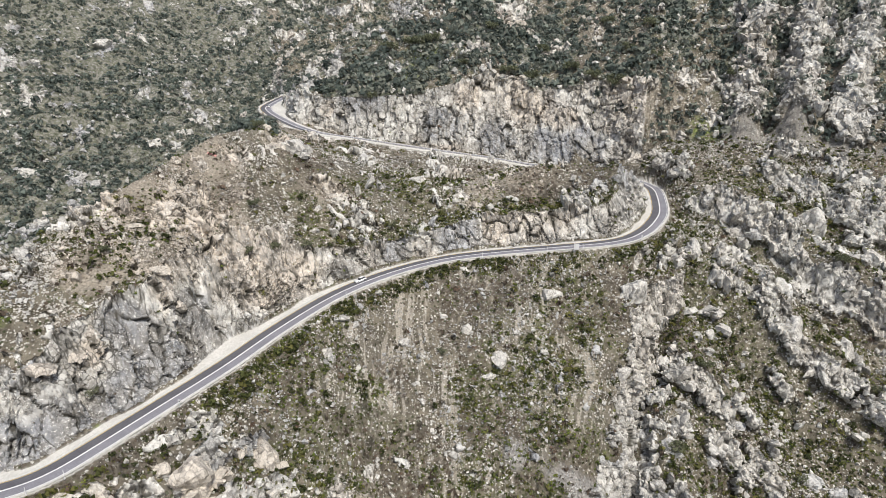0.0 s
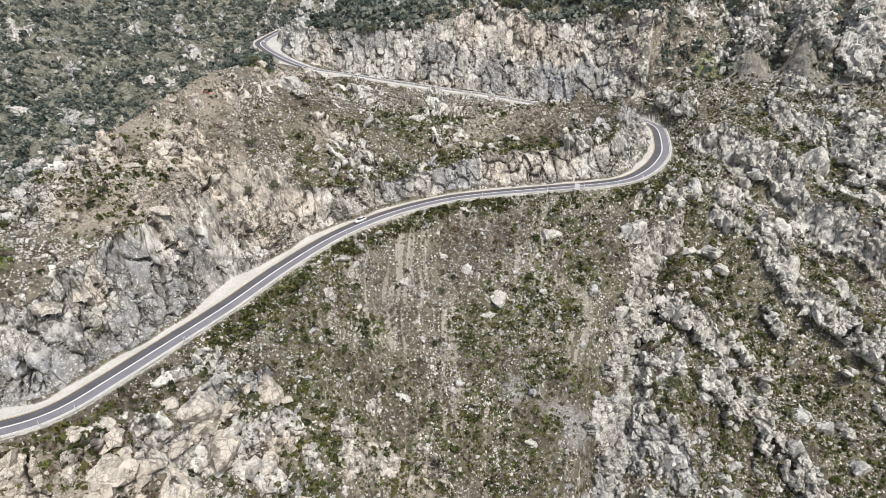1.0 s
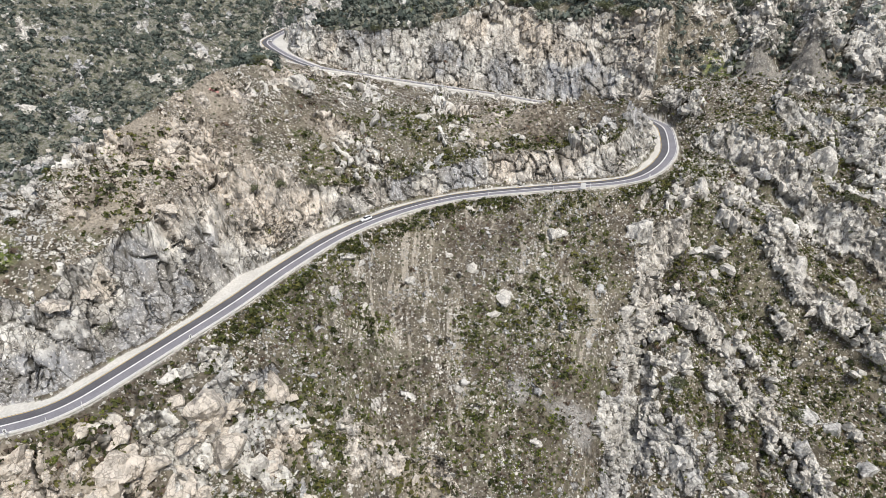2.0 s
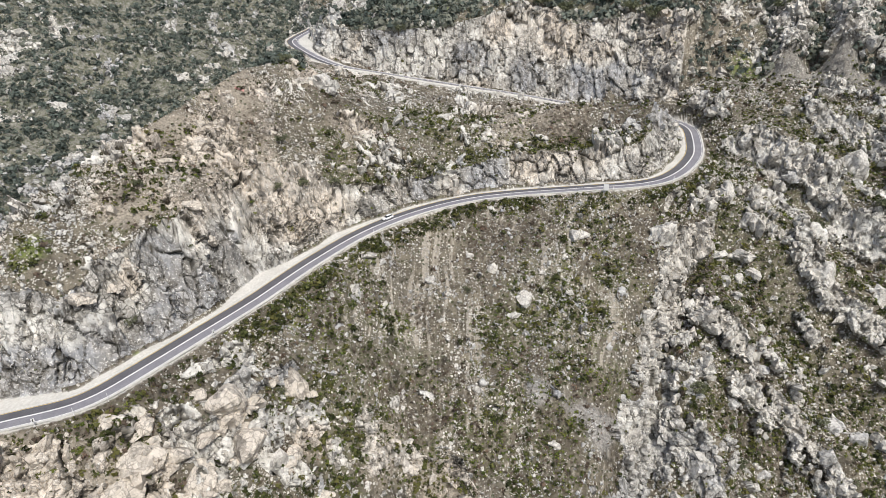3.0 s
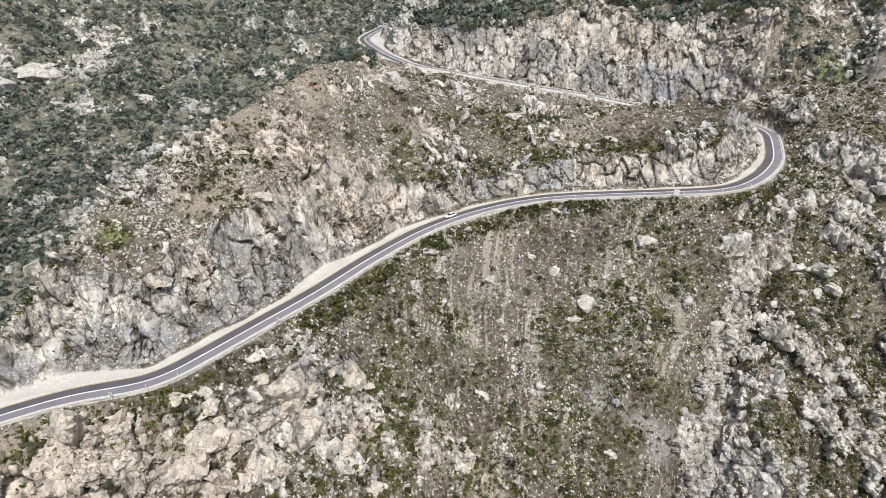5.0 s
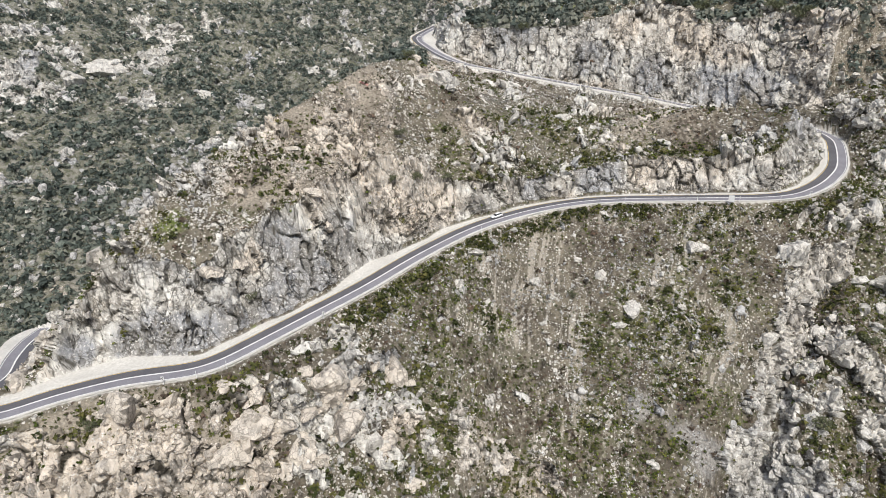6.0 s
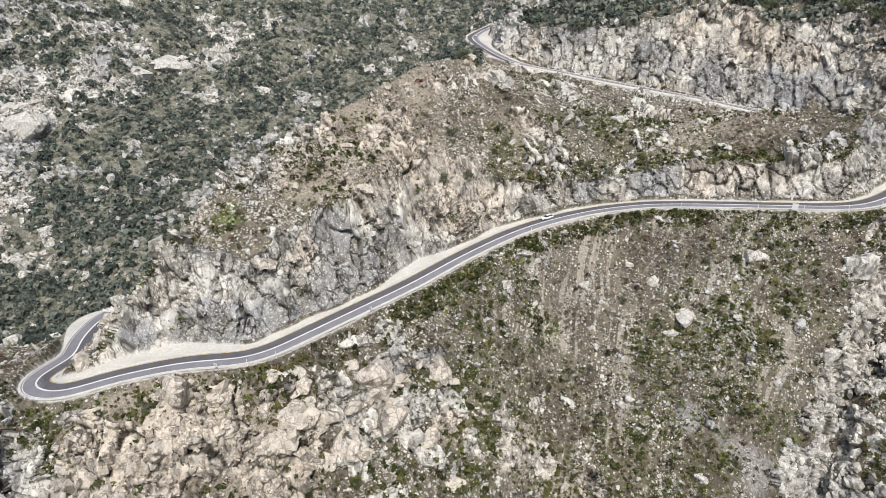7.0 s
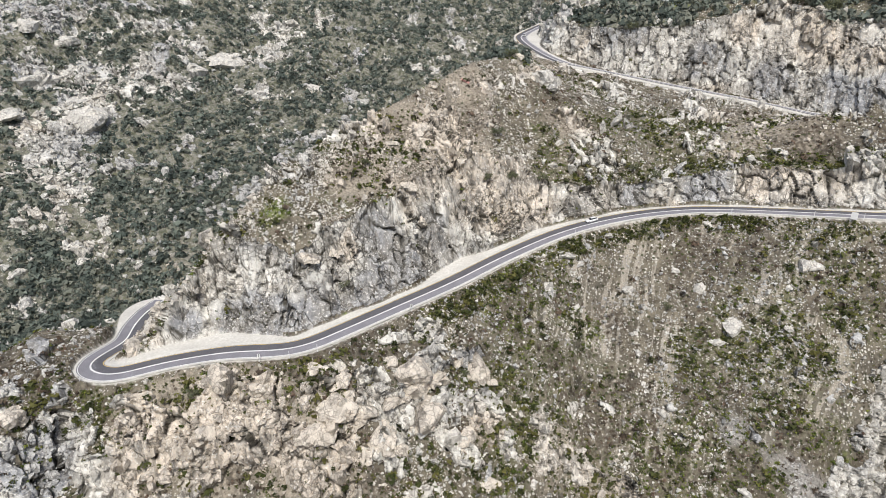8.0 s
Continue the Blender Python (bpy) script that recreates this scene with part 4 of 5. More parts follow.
def box(bm, x0, x1, y0, y1, z0, z1, taper=0.0, bevel=0.0):
    made = bmesh.ops.create_cube(bm, size=1.0)["verts"]
    for v in made:
        k = 1 - taper if v.co.z > 0 else 1
        v.co = Vector(((x0 + x1) / 2 + v.co.x * (x1 - x0) * k, (y0 + y1) / 2 + v.co.y * (y1 - y0) * k, (z0 + z1) / 2 + v.co.z * (z1 - z0)))
    if bevel:
        edges = list({e for v in made for e in v.link_edges})
        bmesh.ops.bevel(bm, geom=edges, offset=bevel, segments=2, affect="EDGES")
    return bm


def tube(bm, a, b_, r0, r1=None, sides=8):
    """A tapered rod from a to b."""
    a, b_ = Vector(a), Vector(b_)
    r1 = r0 if r1 is None else r1
    m = Matrix.Translation((a + b_) / 2) @ (b_ - a).to_track_quat("Z", "Y").to_matrix().to_4x4()
    bmesh.ops.create_cone(bm, cap_ends=True, segments=sides, radius1=r0, radius2=r1, depth=(b_ - a).length, matrix=m)
    return bm


def ground_at(x, y):
    """The ground's height and its lie at a place in plan."""
    c = int(np.abs(azimuth - math.degrees(math.atan2(x, y))).argmin())
    r = int(np.abs(distance[c] - math.hypot(x, y)).argmin())
    k = c * ROWS + r
    return float(p[k, 2]), normal[k]


def road_at(x, y, across):
    """A place on the road beside the given one, at an offset from its middle, with the heading uphill."""
    k = int(((ROAD[:, :2] - (x, y)) ** 2).sum(1).argmin())
    q = ROAD[k, :2] + ROAD_LEFT[k] * across
    return Vector((q[0], q[1], ROAD[k, 2] + EYE)), math.degrees(math.atan2(ROAD_DIR[k, 1], ROAD_DIR[k, 0])), k


# ---- scatter ----
rng = np.random.default_rng(7)
facing = -(normal * grid.reshape(-1, 3)).sum(1) / np.maximum(np.linalg.norm(grid.reshape(-1, 3), axis=1), 1)
# plants and stones stand thick on the slopes that face the valley within the drone's sweep, thin elsewhere
rise_deg = np.degrees(np.arctan2(p[:, 2] - EYE, far_off)).reshape(shape)
open_to = (rise_deg > np.maximum.accumulate(rise_deg, 1) - 0.6).ravel() & (deg > -68) & (deg < 48) & (rise_deg.ravel() > -48) & (rise_deg.ravel() < 8)
cell = area * (0.12 + 0.88 * open_to) * (view[:, None] & (distance > 108) & (distance < 900)).ravel() * (0.1 + 0.9 * ramp(facing, -0.05, 0.1))


def pick(density, count):
    w = np.maximum(cell * density, 0)
    return rng.choice(len(w), count, p=w / w.sum())


def base_rock(seed, corners):
    """A small angular chip: the hull of a few corners."""
    r = random.Random(seed)
    bm = bmesh.new()
    sx, sy, sz = r.uniform(0.9, 1.25), r.uniform(0.65, 0.95), r.uniform(0.6, 1.0)
    for n in range(corners):
        v = [c * r.uniform(0.3, 1.0) for c in (1 if n & 1 else -1, 1 if n & 2 else -1, 1 if n & 4 else -1)]
        if corners > 8:                                        # a worn corner: two points instead of one
            v[r.randrange(3)] *= r.uniform(0.35, 0.75)
        bm.verts.new((v[0] * sx * 0.74, v[1] * sy * 0.74, v[2] * sz * 0.74))
    made = bmesh.ops.convex_hull(bm, input=bm.verts)
    bmesh.ops.delete(bm, geom=list({v for v in made["geom_interior"] + made["geom_unused"] if isinstance(v, bmesh.types.BMVert)}), context="VERTS")
    bmesh.ops.triangulate(bm, faces=bm.faces)
    bm.verts.index_update()
    out = np.array([v.co for v in bm.verts], np.float32), np.array([[v.index for v in f.verts] for f in bm.faces])
    bm.free()
    return out


def worn_rock(seed, cuts=3, planes=8, dents=0.05):
    """A worn angular block: a round grid cut back by planes at random, so that flat faces meet in blunt edges."""
    r = np.random.default_rng(seed)
    bm = bmesh.new()
    bmesh.ops.create_cube(bm, size=2.0)
    bmesh.ops.subdivide_edges(bm, edges=bm.edges[:], cuts=cuts - 1, use_grid_fill=True)
    bmesh.ops.triangulate(bm, faces=bm.faces)
    bm.verts.index_update()
    way = np.array([v.co.normalized() for v in bm.verts])
    faces = np.array([[v.index for v in f.verts] for f in bm.faces])
    bm.free()
    flat = r.normal(0, 1, (planes, 3))
    flat /= np.linalg.norm(flat, axis=1)[:, None]
    reach = r.uniform(0.5, 0.85, planes)
    facing_ = np.maximum(way @ flat.T, 1e-3)
    radius = np.minimum((reach / facing_).min(1), 1.6)
    radius = radius * (1 + dents * r.normal(0, 1, len(way)))
    return (way * radius[:, None] * r.uniform(0.75, 1.2, 3)).astype(np.float32), faces


def turns(n, tilt, spin):
    """Random turns: any heading, a little lean."""
    a, b, c = rng.uniform(-spin, spin, n), rng.normal(0, tilt, n), rng.normal(0, tilt, n)
    m = np.zeros((n, 3, 3), np.float32)
    ca, sa, cb, sb, cc, sc = np.cos(a), np.sin(a), np.cos(b), np.sin(b), np.cos(c), np.sin(c)
    m[:, 0, 0], m[:, 0, 1], m[:, 1, 0], m[:, 1, 1], m[:, 2, 2] = ca, -sa, sa, ca, 1
    x = np.zeros_like(m)
    x[:, 0, 0], x[:, 1, 1], x[:, 1, 2], x[:, 2, 1], x[:, 2, 2] = 1, cb, -sb, sb, cb
    y = np.zeros_like(m)
    y[:, 1, 1], y[:, 0, 0], y[:, 0, 2], y[:, 2, 0], y[:, 2, 2] = 1, cc, sc, -sc, cc
    return m @ x @ y


def scatter(name, shapes, where, sizes, sink, mat, label, category, tilt=0.6, grow=(1, 1, 1), lean=0.0, spin=np.pi):
    pts, faces, shades, varied, start = [], [], [], [], 0
    apart = off[where] - half[where] > 1.3 * sizes * max(grow)             # nothing reaches over the road
    where, sizes = where[apart], sizes[apart]
    kinds = rng.integers(0, len(shapes), len(where))
    for n, (v, f) in enumerate(shapes):
        at = where[kinds == n]
        s = sizes[kinds == n].astype(np.float32)
        if not len(at):
            continue
        m = turns(len(at), tilt, spin)
        if lean:
            up = normal[at] * lean + np.array([0, 0, 1 - lean])
            up /= np.linalg.norm(up, axis=1)[:, None]
            level = np.stack([up[:, 1], -up[:, 0], 0 * up[:, 0]], 1) + (1e-4, 0, 0)
            level /= np.linalg.norm(level, axis=1)[:, None]
            m = np.stack([level, np.cross(up, level), up], 2).astype(np.float32) @ m
        place = p[at] + normal[at].astype(np.float32) * (s * sink)[:, None]
        place[:, :2] += rng.uniform(-0.4, 0.4, (len(at), 2))
        w = np.einsum("nij,vj->nvi", m, v * np.array(grow, np.float32)) * s[:, None, None] + place[:, None]
        pts.append(w.reshape(-1, 3))
        shades.append(np.repeat(hue[at], len(v)))
        varied.append(np.repeat(rng.random(len(at)), len(v)))
        faces.append((f[None] + (np.arange(len(at)) * len(v))[:, None, None]).reshape(-1, f.shape[1]) + start)
        start += w.shape[0] * w.shape[1]
    ob = new(name, sheet_mesh(name, np.vstack(pts), np.vstack(faces), {"hue": np.concatenate(shades), "vary": np.concatenate(varied)}))
    ob.data.materials.append(mat)
    return tagged(ob, label, category, kind="stuff")


clear = ramp(off - half, 0.6, 1.6)
near_w = 1 / np.maximum(far_off / 200, 0.6) ** 1.3
hill_w = 1 / np.maximum(far_off / 380, 0.9) ** 1.6
crest_d = np.interp(deg, AZIMUTHS, STEP_TOP[0])
near_side = np.where(deg < -11, far_off < crest_d + 8, (far_off < np.interp(deg, AZIMUTHS, CLIFF_TOP[0])) & ~towers)
stones = clear * (1 - 0.9 * track) * (1 - 0.85 * ramp(steep, 1.0, 1.35)) * (0.3 + (1 - rock) * 0.8) * (1 + 0.4 * talus) * (1 - 0.45 * brown) * (1 + 1.2 * spur_rocks + 1.6 * spur_rocks * ramp(far_off, 225, 260)) * (1 + 9.0 * hill_tan) * (1 + 1.2 * scree) * ramp(fractal(gx / 14, gy / 14, zero, 3, 150) + 0.4 * ragged, -0.7, 0.8) * (1 - talus * 0.6 * ramp(-wash, -0.2, 0.4))
blocky = [worn_rock(k, 2) for k in range(16)]
chips = [base_rock(k + 100, 10) for k in range(16)]
small_chips = [base_rock(k + 200, 6) for k in range(12)]
for_chip = pick(stones * near_w * near_side, 50000)
scatter("scattered_stones", small_chips, for_chip, 0.28 + 0.24 * rng.pareto(2.4, len(for_chip)).clip(0, 4), 0.15, STONE, "pale angular stones strewn over the slope", "stones")
spread = clear * (1 - 0.9 * ramp(steep, 1.0, 1.35)) * (0.3 + 0.4 * rock + 0.9 * spur_rocks + 0.6 * left_rocks + 0.15 * above) * (1 - 0.6 * field(BARE)) * (1 - 0.4 * (talus > 0.5)) * ramp(fractal(gx / 20, gy / 20, zero, 2, 151), -0.8, 0.5)
for_big = pick(spread * near_w * near_side, 4200)
scatter("loose_boulders", chips, for_big, 0.45 + 0.45 * rng.pareto(2.4, len(for_big)).clip(0, 3), 0.1, STONE, "weathered granite boulders lying on the slope", "boulders", 0.5)
for_fin = pick(clear * (0.05 + rock) * near_w * (near_side * (spur_rocks * (0.12 + ramp(fins + 0.3 * ragged, -0.3, 0.45)) + 0.25 * left_rocks + 0.12 * above * (1 - face)) + 0.25 * towers * ramp(pillar, 0.2, 0.7)), 7200)
scatter("rock_fins", blocky, for_fin, (0.5 + 0.6 * rng.pareto(2.2, len(for_fin)).clip(0, 3.0)) * (1 + 0.4 * towers[for_fin]), -0.1, CRAG, "upright pale granite blocks of the spur", "rock fins", 0.3, (0.85, 0.8, 1.25), 0.45)
for_knoll = pick(clear * hill_w * ~near_side * ~towers * (0.02 + rock) * ramp(patchy + 0.5 * ragged, -0.2, 0.8), 2300)
scatter("hillside_crags", blocky, for_knoll, 1.1 + 1.2 * rng.pareto(2.2, len(for_knoll)).clip(0, 2.6), 0.0, CRAG, "blocky granite crags standing among the hillside scrub", "crags", 0.4, (1, 0.9, 0.95), 0.3)
for_far = pick(clear * hill_w * ~near_side * (0.35 + rock) * ramp(patchy + 0.6 * ragged, -1.2, 0.7), 16000)
scatter("hillside_boulders", chips, for_far, 0.95 + 0.85 * rng.pareto(2.0, len(for_far)).clip(0, 2.4), 0.35, STONE, "pale granite boulders on the far hillside", "boulders", 0.5)


def base_bush(seed, leaves, tall=0.7, size=0.36):
    r = np.random.default_rng(seed)
    a, h = r.uniform(0, 2 * np.pi, leaves), r.uniform(0, 1, leaves)
    rad = np.sqrt(1 - (h * 0.9) ** 2) * r.uniform(0.5, 1.0, leaves) * (0.8 + 0.25 * np.sin(3 * a + seed))
    c = np.stack([rad * np.cos(a), rad * np.sin(a), h * tall], 1)
    out = c - (0, 0, 0.15) + r.normal(0, 0.28, (leaves, 3))      # leaf sprays face outwards
    out /= np.linalg.norm(out, axis=1)[:, None]
    u = np.cross(out, r.normal(0, 1, (leaves, 3)))
    u *= (size * r.uniform(0.75, 1.2, leaves) / np.linalg.norm(u, axis=1))[:, None]
    v = np.cross(out, u) * 0.8
    pts = np.stack([c + 1.15 * u, c + 1.2 * v - 0.6 * u, c - 1.2 * v - 0.6 * u], 1).reshape(-1, 3).astype(np.float32)
    return pts, np.arange(leaves * 3).reshape(-1, 3)


bushes = [base_bush(k, 14, 0.75, 0.33) for k in range(8)]
far_bushes = [base_bush(k + 60, 18, 0.85, 0.32) for k in range(8)]
soft = clear * (1 - 0.8 * rock) * (1 - 0.7 * ramp(steep, 1.1, 1.5))
hedge = front * (1 - ramp(off - half, 4.0, 8.0)) * ramp(deg, -24, -16) * ramp(value_noise(gx / 7, gy / 7, zero, 160), -0.5, 0.2)
for_bush = pick(soft * (0.05 + 0.9 * np.clip(green, 0, 1) ** 2 + 1.3 * field(GREEN) * ramp(ragged, -0.4, 0.3) * (talus > 0.5) + 1.2 * spur_rocks + 0.6 * left_rocks + 1.2 * ledge + 6.0 * hedge) * (1 - 0.35 * talus) * near_w * near_side, 13000)
scatter("shrubs", bushes, for_bush, 0.5 + 0.65 * rng.pareto(2.6, len(for_bush)).clip(0, 2.4), 0.0, LEAF, "low dark green mountain shrubs", "shrubs", 0.15)
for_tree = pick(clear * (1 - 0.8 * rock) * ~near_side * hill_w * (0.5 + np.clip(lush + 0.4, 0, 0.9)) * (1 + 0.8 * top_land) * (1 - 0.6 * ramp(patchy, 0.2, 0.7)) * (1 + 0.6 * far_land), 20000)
scatter("hillside_scrub", far_bushes, for_tree, 2.0 + 1.4 * rng.pareto(2.6, len(for_tree)).clip(0, 2.0), 0.0, HAZED_SCRUB, "dense dark scrub on the far hillside, leaf colour paled for haze", "scrub", 0.12)
for_dry = pick(soft * (0.12 + brown + 0.4 * spur_rocks) * near_w * near_side, 5000)
scatter("dry_scrub", [base_bush(k + 20, 12, 0.6) for k in range(6)], for_dry, 0.4 + 0.5 * rng.pareto(3.0, len(for_dry)).clip(0, 2.5), 0.0, DRY, "brown leafless brush on the slope", "brush", 0.15)
for_herb = pick(soft * (np.clip(green, 0, 1) ** 2 + 0.6 * spur_rocks) * near_w * near_side, 8000)
scatter("herbs", [base_bush(k + 40, 10, 0.4) for k in range(4)], for_herb, rng.uniform(0.35, 1.1, len(for_herb)), 0.0, HERB, "fresh green herbs and grass tufts", "herbs", 0.15)


# ---- boulders that stand out one by one: x, y, width, height to width ----
TALUS_BOULDERS = [(33.6, 186.3, 5.5, 0.6), (-21.9, 190.5, 3.9, 0.5), (0.6, 192.8, 2.8, 0.8), (22.7, 194.9, 2.6, 1.0), (51.8, 203.1, 3.5, 0.8), (54.4,
    203.7, 3.6, 0.7), (28.4, 181.3, 3.5, 0.6), (48.5, 185.8, 2.8, 0.6), (47.8, 196.7, 2.2, 1.0), (40.2, 192.8, 2.2, 0.8), (14.5, 199.5, 2.2, 0.7),
    (6.8, 187.0, 1.9, 0.9), (5.9, 174.6, 1.7, 0.8), (-24.8, 177.1, 2.8, 0.9), (52.5, 175.5, 2.2, 0.6), (7.7, 264.7, 5.5, 0.9), (-43.2, 258.5, 8.8,
    0.6), (35.6, 241.0, 2.8, 0.9), (46.2, 245.2, 4.7, 0.6), (22.8, 214.8, 2.5, 0.8), (-9.4, 207.5, 3.3, 0.5), (38.1, 148.1, 3.0, 0.9)]
LEFT_BOULDERS = [(-37.5, 145.5, 7.1, 1.3), (-60.4, 130.2, 3.2, 0.9), (-54.1, 131.1, 7.0, 0.8), (-48.9, 135.1, 6.5, 0.8), (-57.3, 123.5, 4.1, 0.8),
    (-54.3, 127.1, 3.2, 1.1), (-51.0, 130.5, 5.2, 0.8), (-76.8, 117.4, 4.4, 0.9), (-68.6, 120.5, 5.6, 0.8), (-67.9, 114.7, 6.5, 0.9), (-70.2, 108.3,
    7.1, 0.9), (-56.6, 116.0, 7.2, 0.9), (-52.1, 118.6, 4.7, 0.9), (-48.0, 126.2, 7.4, 0.7), (-37.2, 129.8, 6.5, 0.8), (-28.2, 125.6, 3.3, 0.6),
    (-44.1, 142.5, 3.3, 0.9), (-142.4, 82.9, 7.1, 0.9), (-101.3, 109.6, 4.9, 0.8), (-96.5, 108.8, 5.5, 1.1), (-95.8, 99.6, 5.1, 1.0), (-87.5, 109.3,
    4.7, 1.0), (-129.3, 111.9, 4.7, 1.1), (-62.4, 117.3, 4.7, 0.9)]
HILL_BOULDERS = [(-74.0, 195.1, 9.9, 0.7), (-69.7, 171.9, 5.1, 0.5), (-80.6, 150.9, 5.1, 0.9), (-87.7, 140.3, 7.4, 0.5), (-81.9, 147.3, 5.1, 0.6),
    (-65.6, 170.7, 4.7, 0.9), (-95.1, 170.8, 2.4, 0.7), (-81.3, 184.8, 5.0, 0.6), (-52.5, 239.0, 4.1, 0.8), (-76.5, 217.0, 3.4, 0.7), (-52.5, 195.1,
    3.5, 1.0), (-56.5, 265.8, 5.1, 0.6), (-197.7, 415.2, 6.9, 0.7)]
FAR_BOULDERS = [(-388.9, 331.7, 14.3, 0.8), (-421.5, 335.4, 20.1, 0.8), (-342.8, 403.3, 12.8, 1.2), (-362.2, 313.0, 22.5, 0.6), (-453.6, 361.4, 16.1,
    0.8), (-336.4, 438.0, 20.5, 0.5), (-247.1, 425.3, 7.4, 0.9), (-291.0, 248.0, 8.9, 1.0), (-250.9, 305.5, 7.6, 1.3), (-438.2, 376.3, 12.9, 0.8),
    (-406.2, 296.9, 14.1, 0.8), (-331.3, 255.6, 8.0, 0.9), (-250.5, 231.3, 5.5, 0.8), (-303.0, 452.5, 8.1, 0.8), (-307.9, 204.6, 7.3, 0.9), (-297.7,
    672.8, 13.6, 0.8), (-187.1, 481.1, 11.5, 0.7), (-320.3, 587.2, 11.1, 0.9), (-167.4, 500.6, 8.8, 0.9)]
SPUR_BOULDERS = [(106.6, 221.1, 8.6, 1.3), (116.0, 223.4, 7.3, 1.4), (121.8, 216.4, 9.6, 1.4), (82.6, 202.9, 9.5, 1.3), (117.4, 209.2, 10.4, 0.8),
    (108.7, 209.2, 3.5, 1.1), (107.8, 198.5, 3.8, 1.1), (114.5, 202.1, 5.1, 1.2), (121.1, 203.4, 6.6, 1.1), (153.2, 225.2, 7.9, 1.2), (161.7, 226.6,
    5.9, 0.7), (193.7, 224.7, 9.7, 0.8), (146.5, 217.6, 4.6, 1.0), (144.2, 197.4, 9.9, 1.5), (126.5, 197.6, 3.5, 0.9), (117.4, 186.7, 4.5, 1.0),
    (101.7, 190.9, 4.0, 0.8), (163.0, 191.2, 6.0, 1.6), (75.0, 184.7, 6.2, 1.4), (173.5, 241.2, 11.3, 1.7), (128.8, 177.4, 3.2, 0.9), (167.2, 282.7,
    4.3, 0.8)]
FLANK_BOULDERS = [(115.2, 175.0, 4.5, 1.0), (86.3, 167.0, 5.0, 1.0), (135.4, 163.8, 10.6, 0.8), (121.4, 177.3, 4.1, 0.8), (80.9, 154.2, 4.9, 1.5),
    (86.2, 150.1, 7.0, 1.1), (144.4, 160.0, 6.6, 1.6), (166.6, 171.4, 6.5, 1.1), (87.6, 152.8, 3.6, 1.2), (132.1, 175.0, 2.6, 1.0), (140.1, 162.8,
    3.5, 0.8), (165.9, 257.0, 6.9, 0.9), (152.8, 243.4, 8.2, 0.9), (173.4, 274.3, 3.6, 0.9), (172.5, 319.9, 6.1, 1.3), (80.8, 177.4, 4.6, 1.1),
    (103.3, 167.9, 5.2, 1.5), (129.0, 154.5, 6.0, 1.3), (109.2, 153.5, 5.3, 1.2), (149.3, 148.8, 8.1, 1.2)]
TREES = [(-15.8, 352.1, 7.8), (-4.5, 383.0, 11.3), (10.7, 385.6, 12.1), (21.0, 387.7, 10.1), (63.2, 360.6, 10.2), (76.2, 359.6, 9.5), (86.6, 379.1,
    8.6), (98.5, 357.3, 9.6), (108.3, 345.7, 9.4), (118.8, 337.9, 10.6), (125.8, 381.4, 8.9), (145.5, 363.8, 8.7), (174.7, 382.1, 10.1), (190.1,
    383.1, 11.1), (183.6, 333.2, 10.6), (57.3, 390.9, 8.0), (37.9, 367.9, 6.8), (141.3, 340.0, 6.8), (129.7, 354.7, 7.7), (153.4, 223.7, 7.3),
    (177.3, 221.1, 6.0), (105.7, 186.1, 5.8), (88.6, 166.1, 5.7), (99.8, 152.6, 5.1)]
SHRUB_TREES = [(130.5, 161.6, 4.6), (133.7, 146.6, 5.1), (164.3, 176.7, 4.5), (-41.5, 141.3, 3.3), (-44.1, 205.9, 4.9), (-51.6, 213.9, 5.0), (-51.1,
    198.6, 4.4), (-33.7, 210.7, 4.5), (-3.7, 233.1, 4.5), (4.8, 230.7, 4.9), (-59.1, 265.8, 6.6), (-84.3, 173.0, 3.7), (12.9, 187.7, 3.5), (-79.2,
    143.3, 3.1), (-104.7, 103.7, 3.6)]
ROCK_TAN = stone_material("tan_granite", (0.72, 0.655, 0.565), (0.48, 0.43, 0.36), (0.62, 0.56, 0.48))
ROCK_PALE = stone_material("pale_granite", (0.77, 0.75, 0.69), (0.46, 0.44, 0.40), (0.62, 0.585, 0.52))
ROCK_GREY = stone_material("grey_granite", (0.70, 0.69, 0.655), (0.40, 0.39, 0.365), (0.58, 0.56, 0.525))


def boulder_meshes(mat, name):
    """Seven boulders; each is one large block with a few smaller ones grown against it."""
    made = []
    for k in range(7):
        r = random.Random(700 + k)
        pts, faces, start = [], [], 0
        for n in range(4):
            v, f = worn_rock(60 + 5 * k + n, 5 if n == 0 else 3, 8, 0.04)
            if n:
                v = v * r.uniform(0.35, 0.6) + np.array([r.uniform(-0.75, 0.75), r.uniform(-0.6, 0.6), r.uniform(-0.5, 0.1)], np.float32)
            pts.append(v)
            faces.append(f + start)
            start += len(v)
        me = sheet_mesh(name, np.vstack(pts), np.vstack(faces), {})
        me.materials.append(mat)
        made.append(me)
    return made


